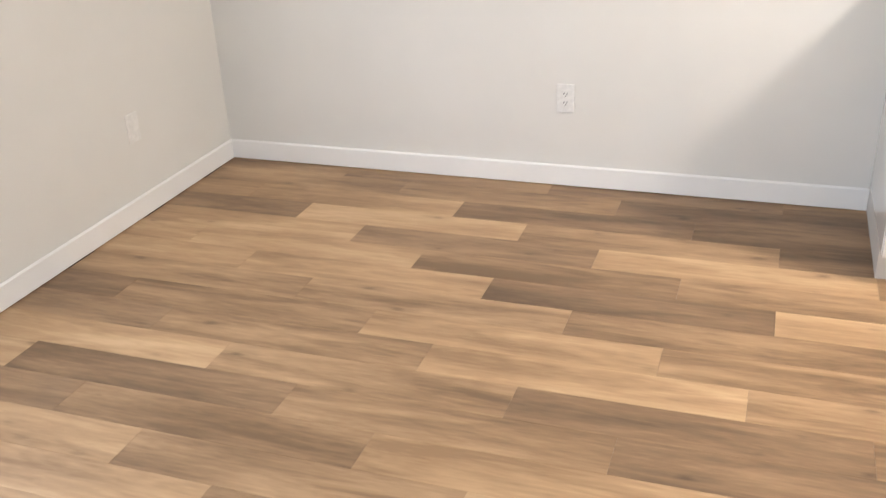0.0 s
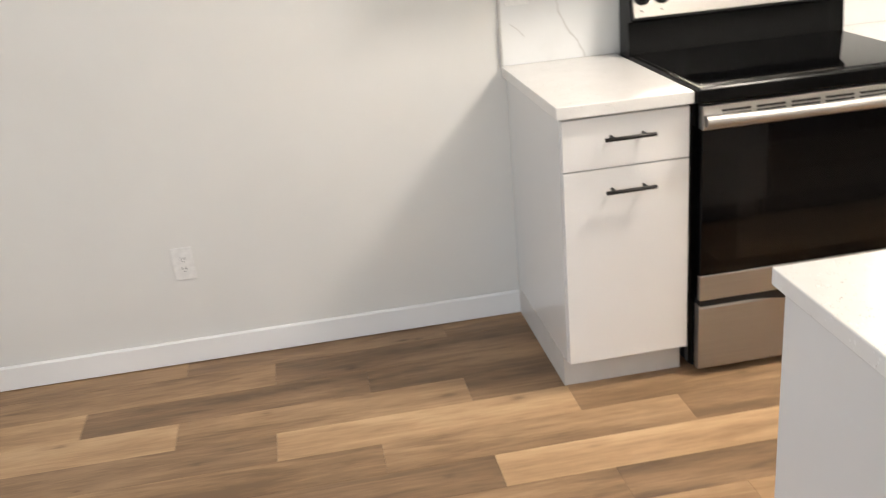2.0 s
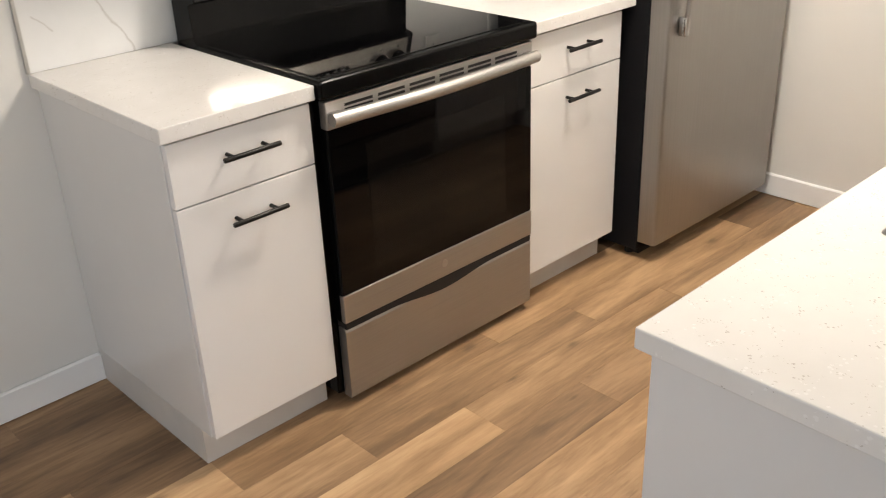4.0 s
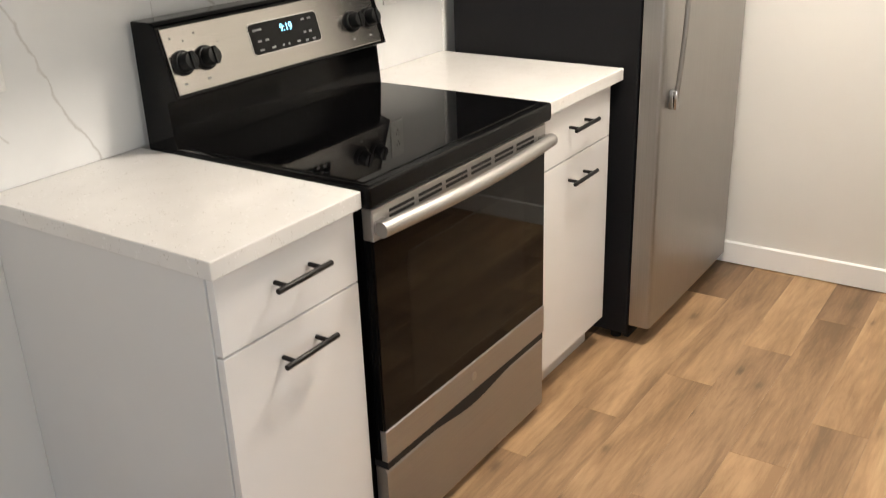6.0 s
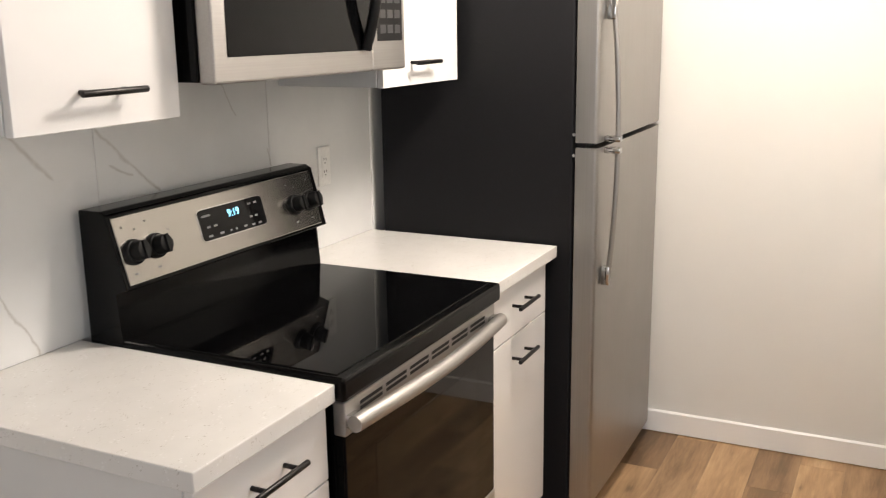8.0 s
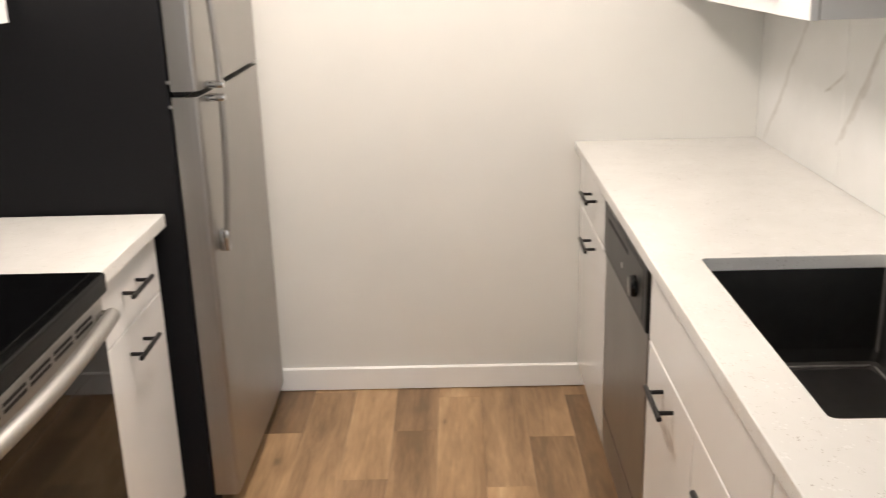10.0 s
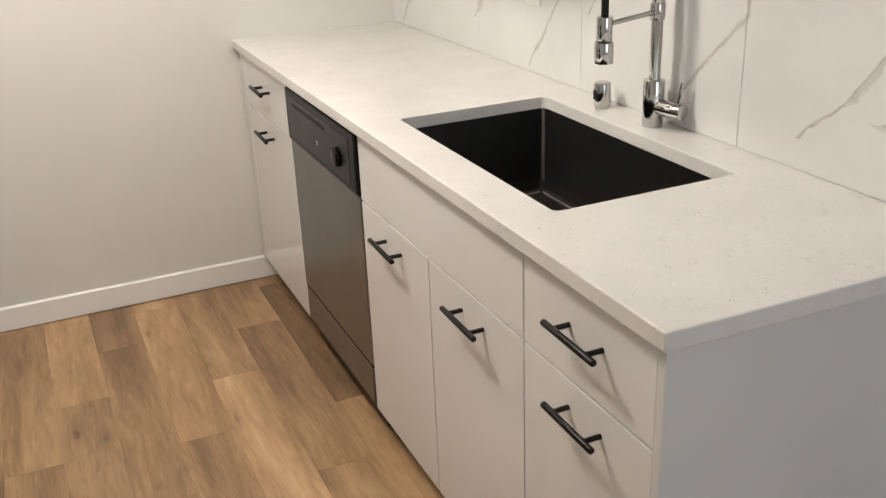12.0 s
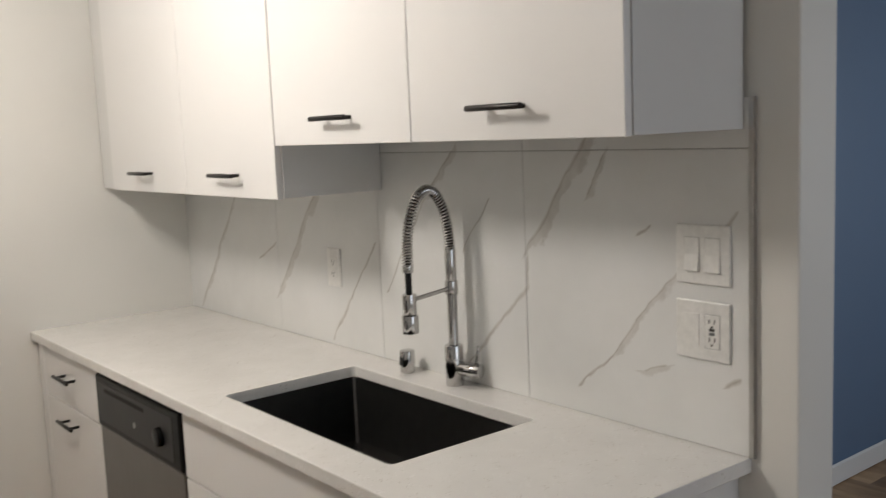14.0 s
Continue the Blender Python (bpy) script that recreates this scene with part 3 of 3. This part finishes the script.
part("spring_end", rod((FX, HY, 1.222), (FX, HY, 1.240), 0.0135, 18, None, 0.001), CHROME, tap, "", True)
part("hose_end", rod((FX, HY, 1.165), (FX, HY, 1.235), 0.0082, 16), BLACKPLASTIC, tap, "", True)
part("sleeve", rod((FX, FY, 1.18), (FX, FY, 1.266), 0.0138, 20, None, 0.001), CHROME, tap, "", True)
part("arm", rod((FX, FY, 1.167), (FX, HY, 1.152), 0.0055, 12), CHROME, tap, "", True)
bm = rod((FX, HY, 1.118), (FX, HY, 1.170), 0.017, 22, None, 0.002)
add_rod(bm, (FX, HY, 1.072), (FX, HY, 1.117), 0.0205, 22, None, 0.002)
part("spray_head", bm, CHROME, tap, "", True)
cap = thing("air_gap", (1.018, -2.388, ZC), "small chrome air-gap cap on the worktop", "sink fitting")
part("cap", rod((1.018, -2.388, ZC), (1.018, -2.388, ZC + 0.062), 0.0205, 24, None, 0.005), CHROME, cap, "", True)
part("vent_slot", box(1.011, 1.025, -2.369, -2.3665, ZC + 0.022, ZC + 0.045), DARKGAP, cap)

# ---- dishwasher ----
dw = thing("dishwasher", (1.573, FS, 0), "stainless dishwasher with a black control panel, built in", "dishwasher")
D0, D1 = 1.264, 1.882
part("body", box(D0, D1, YS + 0.05, FS - 0.03, 0.02, 0.872), BLACKPLASTIC, dw)
part("door", box(D0 + 0.003, D1 - 0.003, FS - 0.028, FS + 0.002, 0.222, 0.706, 0.003), STEEL_DW, dw, "brushed steel door")
part("access_panel", box(D0 + 0.012, D1 - 0.008, FS - 0.028, FS + 0.001, 0.100, 0.2135, 0.001), STEEL_DW, dw)
# dark strip filling the slit under the door, in place of its shade
part("seam", box(D0 + 0.006, D1 - 0.006, FS - 0.026, FS + 0.0002, 0.2137, 0.2218), DARKGAP, dw)
part("kick_plate", box(D0 + 0.01, D1 - 0.01, FS - 0.10, FS - 0.075, 0.0, 0.098), BLACKPLASTIC, dw)
panel = part("control_panel", box(D0 + 0.002, D1 - 0.002, FS - 0.03, FS + 0.008, 0.709, 0.870, 0.007), BLACKPLASTIC, dw, "black plastic control panel")
part("pocket_handle", box(1.50, 1.80, FS + 0.0075, FS + 0.0100, 0.824, 0.836, 0.0005), DARKGAP, panel)
part("faceplate", box(1.31, 1.86, FS + 0.0075, FS + 0.0092, 0.728, 0.850, 0.0006), plain("charcoal_plastic", (0.022, 0.022, 0.022), 0.4, 0, 0.02, 60, 0.1, 0.4), panel)
bm = rod((1.392, FS + 0.007, 0.782), (1.392, FS + 0.024, 0.782), 0.027, 28, 0.025, 0.002)
part("dial", bm, BLACKENAMEL, panel, "round black dial", True)
part("badge", rod((1.575, FS + 0.0088, 0.772), (1.575, FS + 0.0105, 0.772), 0.008, 16), ALU, panel)

# ---- range ----
R0, R1 = 0.404, 1.166
RM = (R0 + R1) / 2
rg = thing("range", (RM, -0.33, 0), "freestanding stainless electric range with black glass cooktop", "range")
part("body", box(R0 + 0.002, R1 - 0.002, -0.035, -0.618, 0.035, 0.880, 0.003), BLACKENAMEL, rg, "black enamelled body")
for fx in (R0 + 0.05, R1 - 0.05):
    for fy in (-0.08, -0.56):
        part("foot", rod((fx, fy, 0.0), (fx, fy, 0.036), 0.018, 12), BLACKPLASTIC, rg)
ct = part("cooktop", box(R0, R1, -0.070, -0.672, 0.876, 0.924, 0.009, 3), BLACKRIM, rg, "black cooktop frame")
part("glass", box(R0 + 0.016, R1 - 0.016, -0.140, -0.645, 0.9225, 0.9262, 0.0012), BLACKGLASS, ct, "black ceramic glass")
# back guard, leaning back, with a steel panel
guard = [(-0.030, 0.90), (-0.126, 0.905), (-0.122, 0.945), (-0.112, 1.030), (-0.150, 1.037), (-0.106, 1.194), (-0.090, 1.202), (-0.030, 1.202)]
bg = part("back_guard", prism_x(guard, R0 + 0.001, R1 - 0.001, 0.003), BLACKENAMEL, rg, "black back guard")
lean = math.atan2(0.044, 0.157)
face_m = Matrix.Translation((RM, -0.1282, 1.1165)) @ Matrix.Rotation(-lean, 4, "X") @ Matrix.Rotation(radians(90), 4, "X")


def on_panel(bm):
    """From panel coordinates (x across, y up, z out) to the leaning face."""
    bmesh.ops.transform(bm, matrix=face_m, verts=bm.verts)
    return bm


part("control_panel", on_panel(box(-0.372, 0.356, -0.074, 0.074, -0.004, 0.004, 0.002)), STEEL_PANEL, bg, "brushed steel control panel")
bm = bmesh.new()
rim = [[bm.verts.new((x, y, zz)) for x, y in round_rect(-0.123, 0.123, -0.033, 0.045, 0.012)] for zz in (0.003, 0.0052)]
bm.faces.new(rim[1])
for i in range(len(rim[0])):
    bm.faces.new((rim[0][i], rim[0][(i + 1) % len(rim[0])], rim[1][(i + 1) % len(rim[0])], rim[1][i]))
part("display_frame", on_panel(bm), CHROME, bg, "bright metal rim")
bm = bmesh.new()
rim = [[bm.verts.new((x, y, zz)) for x, y in round_rect(-0.1205, 0.1205, -0.0305, 0.0425, 0.010)] for zz in (0.004, 0.0062)]
bm.faces.new(rim[1])
for i in range(len(rim[0])):
    bm.faces.new((rim[0][i], rim[0][(i + 1) % len(rim[0])], rim[1][(i + 1) % len(rim[0])], rim[1][i]))
part("display", on_panel(bm), BLACKGLASS, bg, "black glass display")
for kx in (-0.338, -0.271, 0.250, 0.320):
    bm = rod((kx, -0.006, 0.003), (kx, -0.006, 0.016), 0.029, 24, 0.026, 0.002)
    add_rod(bm, (kx, -0.006, 0.015), (kx, -0.006, 0.040), 0.023, 24, 0.019, 0.003)
    add_box(bm, kx - 0.005, kx + 0.005, -0.026, 0.014, 0.038, 0.045, 0.001, 1)
    part("knob", on_panel(bm), BLACKPLASTIC, bg, "black knob", True)
for mx, my, mw_ in ((-0.352, 0.050, 0.004), (-0.318, 0.040, 0.003), (-0.283, 0.052, 0.004), (-0.222, 0.022, 0.004), (-0.224, -0.006, 0.004), (-0.345, -0.052, 0.010), (-0.276, -0.052, 0.010),
                    (0.236, 0.050, 0.004), (0.268, 0.040, 0.003), (0.330, 0.052, 0.004), (0.246, -0.052, 0.010), (0.316, -0.052, 0.010)):
    part("printed_mark", on_panel(box(mx - mw_ / 2, mx + mw_ / 2, my - 0.002, my + 0.002, 0.0038, 0.0044)), GREYPRINT, bg)
lettering("digits", "9:19", 0.026, DIGITS, bg, face_m @ Matrix.Translation((0.004, 0.019, 0.0066)))
for kx, ky, kw in ((-0.095, 0.022, 0.03), (-0.095, -0.005, 0.012), (-0.070, -0.005, 0.012), (-0.095, -0.026, 0.014), (-0.055, -0.026, 0.014), (-0.02, -0.026, 0.006), (0.0, -0.026, 0.006),
                   (0.035, -0.026, 0.012), (0.065, -0.008, 0.010), (0.085, -0.008, 0.010), (0.068, 0.024, 0.012), (0.092, 0.024, 0.012), (0.066, -0.028, 0.012), (0.092, -0.028, 0.012)):
    part("button_mark", on_panel(box(kx - kw / 2, kx + kw / 2, ky + 0.0025, ky + 0.0075, 0.006, 0.0068)), GREYPRINT, bg)
# oven door
dr = part("oven_door", box(R0 + 0.020, R1 - 0.010, -0.618, -0.653, 0.262, 0.866, 0.004), BLACKENAMEL, rg, "black oven door")
part("door_glass", box(R0 + 0.021, R1 - 0.011, -0.6525, -0.6560, 0.348, 0.796, 0.001), BLACKGLASS, dr, "black glass")
part("window_rim", box(R0 + 0.1315, R1 - 0.1215, -0.6550, -0.6562, 0.3845, 0.7385, 0.0004), plain("dark_grey_rim", (0.0035, 0.0034, 0.0033), 0.12, 0, 0.0, 60, 0.1, 0.2), dr, "thin grey window outline")
part("window", box(R0 + 0.135, R1 - 0.125, -0.6552, -0.6566, 0.388, 0.735, 0.0005), OVENGLASS, dr, "dark oven window")
part("lower_trim", box(R0 + 0.019, R1 - 0.009, -0.640, -0.658, 0.266, 0.346, 0.002), STEEL_H, dr, "brushed steel strip")
part("badge", rod((RM, -0.657, 0.308), (RM, -0.660, 0.308), 0.0115, 20), ALU, dr)
part("vent_trim", box(R0 + 0.019, R1 - 0.009, -0.630, -0.658, 0.798, 0.868, 0.003), STEEL_H, dr, "steel vent strip")
for i in range(6):
    vx = R0 + 0.075 + i * 0.105
    for vz in (0.838, 0.850):
        part("vent_slot", box(vx, vx + 0.088, -0.6575, -0.6586, vz - 0.0035, vz + 0.0035), DARKGAP, dr)
pts = [(R0 + 0.020 + (R1 - R0 - 0.034) * i / 24, -0.678 - 0.020 * math.sin(math.pi * i / 24), 0.829) for i in range(25)]
part("handle", tube(pts, 0.0172, 14), STEEL_H, dr, "bowed steel handle", True)
for hx in (R0 + 0.040, R1 - 0.034):
    part("bracket", box(hx - 0.017, hx + 0.017, -0.655, -0.684, 0.815, 0.843, 0.004), CHROME, dr)
part("drawer", prism_x([(-0.622, 0.028), (-0.650, 0.028), (-0.654, 0.037), (-0.654, 0.236), (-0.648, 0.246), (-0.622, 0.246)], R0 + 0.019, R1 - 0.009, 0.0012), STEEL_H, rg, "brushed steel storage drawer")

# dark filler painting the shade of the gap above the drawer
part("drawer_gap", box(R0 + 0.022, R1 - 0.012, -0.600, -0.6550, 0.2452, 0.2636), DARKGAP, rg, "dark filler for the shaded gap over the drawer")
# flat dark shape for the shade in the finger scoop along the drawer's top edge
bm = bmesh.new()
rims = []
for yy in (-0.6535, -0.6552):
    top = [(RM - 0.21 + 0.42 * i / 16, 0.2462) for i in range(17)]
    low = [(x, 0.2455 - 0.019 * (0.5 + 0.5 * math.cos(math.pi * (x - RM) / 0.21))) for x, _ in reversed(top)]
    rims.append([bm.verts.new((x, yy, z)) for x, z in top + low])
bm.faces.new(rims[1])
for i in range(len(rims[0])):
    j = (i + 1) % len(rims[0])
    bm.faces.new((rims[0][i], rims[0][j], rims[1][j], rims[1][i]))
part("finger_scoop", bm, DARKGAP, rg, "flat dark patch for the finger scoop's shade")

# ---- refrigerator ----
F0, F1, FD = 1.668, 2.418, -0.702
fg = thing("refrigerator", ((F0 + F1) / 2, -0.36, 0), "stainless top-freezer refrigerator with black sides, doors shut", "refrigerator")
part("body", box(F0, F1, -0.045, FD + 0.008, 0.03, 1.68, 0.006), FRIDGESIDE, fg, "black textured cabinet")
part("grille", box(F0 + 0.02, F1 - 0.02, FD + 0.03, FD + 0.008, 0.012, 0.075), BLACKPLASTIC, fg)
for fx in (F0 + 0.04, F1 - 0.04):
    part("foot", rod((fx, FD + 0.06, 0.0), (fx, FD + 0.06, 0.035), 0.018, 12), BLACKPLASTIC, fg)


def fridge_door(z0, z1, label):
    prof = [(F0 - 0.002, FD), (F0 - 0.002, FD - 0.056)]
    prof += [(F0 - 0.002 + 0.014 * (1 - math.cos(radians(a))), FD - 0.056 - 0.012 * math.sin(radians(a))) for a in (22, 45, 68, 90)]
    n = 8
    for i in range(1, n + 1):
        u = i / n
        prof.append((F0 + 0.012 + (F1 - F0 - 0.018) * u, FD - 0.068 - 0.003 * math.sin(math.pi * u)))
    prof += [(F1, FD - 0.062), (F1, FD)]
    bm = bmesh.new()
    a = [bm.verts.new((x, y, z0)) for x, y in prof]
    b = [bm.verts.new((x, y, z1)) for x, y in prof]
    bm.faces.new(a), bm.faces.new(b)
    for i in range(len(prof)):
        j = (i + 1) % len(prof)
        bm.faces.new((a[i], a[j], b[j], b[i]))
    return part("door", bm, STEEL_V, fg, label, True)


lower = fridge_door(0.070, 1.213, "brushed steel fridge door")
upper = fridge_door(1.228, 1.678, "brushed steel freezer door")
part("gasket", box(F0 + 0.012, F1 - 0.012, FD - 0.001, FD - 0.030, 1.210, 1.231), DARKGAP, fg)


def fridge_handle(door, z_fix, z_far):
    hx = F0 + 0.058
    n = 20
    pts = [(hx, FD - 0.112 + 0.024 * (i / n) ** 2, z_fix + (z_far - z_fix) * i / n) for i in range(n + 1)]
    h = part("handle", tube(pts, 0.0085, 12), STEEL_V, door, "long bowed steel handle", True)
    sgn = 1 if z_far > z_fix else -1
    part("bracket", box(hx - 0.014, hx + 0.014, FD - 0.072, FD - 0.122, min(z_fix, z_fix + sgn * 0.018), max(z_fix, z_fix + sgn * 0.018), 0.004), CHROME, door, "chrome end bracket", True)
    part("bracket", box(hx - 0.013, hx + 0.013, FD - 0.072, FD - 0.098, min(z_far, z_far - sgn * 0.06), max(z_far, z_far - sgn * 0.06), 0.004), CHROME, door, "chrome end bracket", True)


fridge_handle(lower, 1.2125, 0.790)
fridge_handle(upper, 1.2285, 1.640)
for hz in (1.190, 1.252):
    part("hinge_screw", rod((F0 - 0.004, FD + 0.004, hz), (F0 + 0.002, FD + 0.004, hz), 0.005, 10), CHROME, fg)

# ---- microwave ----
mw = thing("microwave", (RM, -0.2, 1.464), "stainless over-the-range microwave with a dark window", "microwave")
MZ = 1.464
part("body", box(R0 + 0.004, R1 - 0.002, -0.012, -0.372, MZ + 0.004, MZ + 0.412, 0.003), BLACKENAMEL, mw, "black casing")
md = part("door", box(R0 + 0.004, 0.995, -0.374, -0.412, MZ, MZ + 0.412, 0.006, 3), STEEL_H, mw, "steel door")
part("window", box(R0 + 0.045, 0.990, -0.4105, -0.4135, MZ + 0.050, MZ + 0.350, 0.001), BLACKGLASS, md, "dark glass window")
bm = tube([(0.955, -0.412 - 0.034 * math.sin(math.pi * i / 16) - 0.004, MZ + 0.052 + 0.30 * i / 16) for i in range(17)], 0.0135, 12)
part("handle", bm, BLACKPLASTIC, md, "black bowed handle", True)
mp = part("control_panel", box(0.998, R1 - 0.002, -0.374, -0.410, MZ, MZ + 0.412, 0.005, 2), STEEL_H, mw, "steel keypad panel")
part("keypad", box(1.022, 1.146, -0.4095, -0.4112, MZ + 0.070, MZ + 0.372, 0.0006, 1), BLACKPLASTIC, mp, "dark keypad")
for i in range(5):
    for j in range(3):
        part("button", box(1.034 + j * 0.036, 1.062 + j * 0.036, -0.4110, -0.4120, MZ + 0.088 + i * 0.036, MZ + 0.108 + i * 0.036, 0.0004, 1), BUTTON, mp)
for vx in (0.53, 0.90):
    part("underside_vent", box(vx, vx + 0.14, -0.20, -0.33, MZ + 0.0015, MZ + 0.006), DARKGAP, mw)

# ---- sockets and switches ----


def wall_plate(name, m, w, kind, label, category):
    """A plate in the plane x (across), z (up), with its face towards -y, then placed by m."""
    o = thing(name, tuple(m.translation), label, category, "wall plates")
    BASE[o] = (0, 0, 0)
    o.matrix_world = m
    part("plate", box(-w / 2, w / 2, 0.0, -0.006, -0.0585, 0.0585, 0.0022), PLATE, o)
    gangs = (0.0,) if w < 0.1 else (-0.0235, 0.0235)
    for g, gx in enumerate(gangs):
        what = kind[g]
        if what in "rg":
            # grey slip that paints the thin shade around the insert
            part("gap", box(gx - 0.0178, gx + 0.0178, -0.0056, -0.0063, -0.0343, 0.0343), GAPGREY, o)
        if what == "r":      # rocker switch
            part("rocker", prism_x([(-0.0058, -0.033), (-0.0125, -0.033), (-0.0080, 0.0), (-0.0075, 0.033), (-0.0058, 0.033)], gx - 0.0165, gx + 0.0165, 0.0006), PLATE, o)
        elif what == "b":    # blank insert
            part("insert", box(gx - 0.0165, gx + 0.0165, -0.0058, -0.0072, -0.033, 0.033, 0.0006), PLATE, o)
        else:                # duplex socket
            part("socket", box(gx - 0.0165, gx + 0.0165, -0.0058, -0.0078, -0.033, 0.033, 0.001), PLATE, o)
            for sz in (-0.018, 0.018):
                for dx in (-0.0062, 0.0062):
                    part("slot", box(gx + dx - 0.0013, gx + dx + 0.0013, -0.0076, -0.0082, sz - 0.002, sz + 0.0065), PLATE_DK, o)
                part("slot", box(gx - 0.0022, gx + 0.0022, -0.0076, -0.0082, sz - 0.0105, sz - 0.006), PLATE_DK, o)
            if what == "g":
                for sz in (-0.004, 0.004):
                    part("test_button", box(gx - 0.006, gx + 0.006, -0.0076, -0.0088, sz - 0.0028, sz + 0.0028), PLATE_DK if sz > 0 else GREYPRINT, o)
    return o


wall_plate("wall_outlet", pose(-1.147, 0, 0.374), 0.072, "s", "white duplex outlet low on the painted wall", "outlet")
wall_plate("wall_outlet", pose(XL, -0.671, 0.366, 0, 0, 90), 0.072, "b", "white blank cover plate low on the wall", "cover plate")
wall_plate("wall_outlet", pose(0.060, -TT, 1.170), 0.078, "s", "white duplex outlet on the marble backsplash", "outlet")
wall_plate("wall_outlet", pose(1.374, -TT, 1.164), 0.064, "s", "white outlet on the backsplash beside the range", "outlet")
wall_plate("wall_outlet", pose(1.434, YS + TT, 1.160, 0, 0, 180), 0.072, "s", "white outlet on the veined backsplash", "outlet")
wall_plate("light_switch", pose(0.101, YS + TT, 1.301, 0, 0, 180), 0.124, "rr", "white double rocker switch plate on the backsplash", "switch")
wall_plate("wall_outlet", pose(0.102, YS + TT, 1.151, 0, 0, 180), 0.124, "bg", "white two-gang plate with a test-button outlet", "outlet")

# ---- ceiling light ----
cl = thing("ceiling_light", (LAMP_X, LAMP_Y, H), "round flush ceiling light with a warm glow", "ceiling light")
part("rim", rod((LAMP_X, LAMP_Y, H - 0.022), (LAMP_X, LAMP_Y, H), 0.165, 40, None, 0.004), TRIM, cl, "", True)
part("diffuser", rod((LAMP_X, LAMP_Y, H - 0.034), (LAMP_X, LAMP_Y, H - 0.021), 0.135, 40, 0.155, 0.004), DIFFUSER, cl, "", True)

# ---- floor planks ----
PW, PL = 0.1524, 0.914
floor = bpy.data.objects["floor"]
plank_meshes = {}
tone_of = {"l": PLANK_LIGHT, "m": PLANK_MID, "d": PLANK_DARK}
# boards whose tone stands out, by row and by place in the row
known = {(0, -2): "m", (0, -1): "m", (0, 0): "d", (1, -2): "l", (1, -1): "d", (1, 0): "d", (2, -3): "d", (2, -2): "l", (2, -1): "m", (2, 0): "d", (3, -2): "l", (3, -1): "d", (3, 0): "l",
         (3, 2): "l", (3, 3): "l", (4, -2): "l", (4, -1): "m", (4, 0): "m", (4, 2): "m", (4, 3): "d", (5, -2): "l", (5, -1): "d", (5, 0): "l", (5, 2): "m", (6, -2): "m", (6, -1): "m", (6, 0): "m",
         (6, 3): "l", (7, -2): "m", (7, -1): "l", (7, 0): "m", (7, 2): "m", (7, 3): "d", (8, -3): "d", (8, -2): "m", (8, -1): "l", (8, 3): "l", (9, -2): "l", (9, -1): "m", (10, -2): "d", (10, -1): "m"}
rng = random.Random(5)
y_top = -0.115
row = -1
while True:
    ya, yb = y_top - row * PW, y_top - (row + 1) * PW
    ya = min(ya, 0.0)
    if ya < YB:
        break
    yb = max(yb, YB)
    start = -0.892 + 0.3047 * (row % 3) - (0.055 if row > 7 else 0.0)
    for k in range(-3, 5):
        xa, xb = start + k * PL, start + (k + 1) * PL
        xa, xb = max(xa, XL), min(xb, XR if ya > YS else XB)
        tone = known.get((row, k), rng.choice("lmmmmdl"))
        if xb - xa < 0.02:
            continue
        key = (round(xb - xa, 4), round(ya - yb, 4), tone)
        if key not in plank_meshes:
            bm = box(0.0002, xb - xa - 0.0002, -(ya - yb) + 0.0002, -0.0002, -0.0045, 0.0, 0.0004, 1)
            me = bpy.data.meshes.new("plank")
            bm.to_mesh(me)
            bm.free()
            me.materials.append(tone_of[tone])
            plank_meshes[key] = me
        ob = new("plank", plank_meshes[key])
        ob.location = (xa, ya, 0.0)
        ob.parent = floor
    row += 1
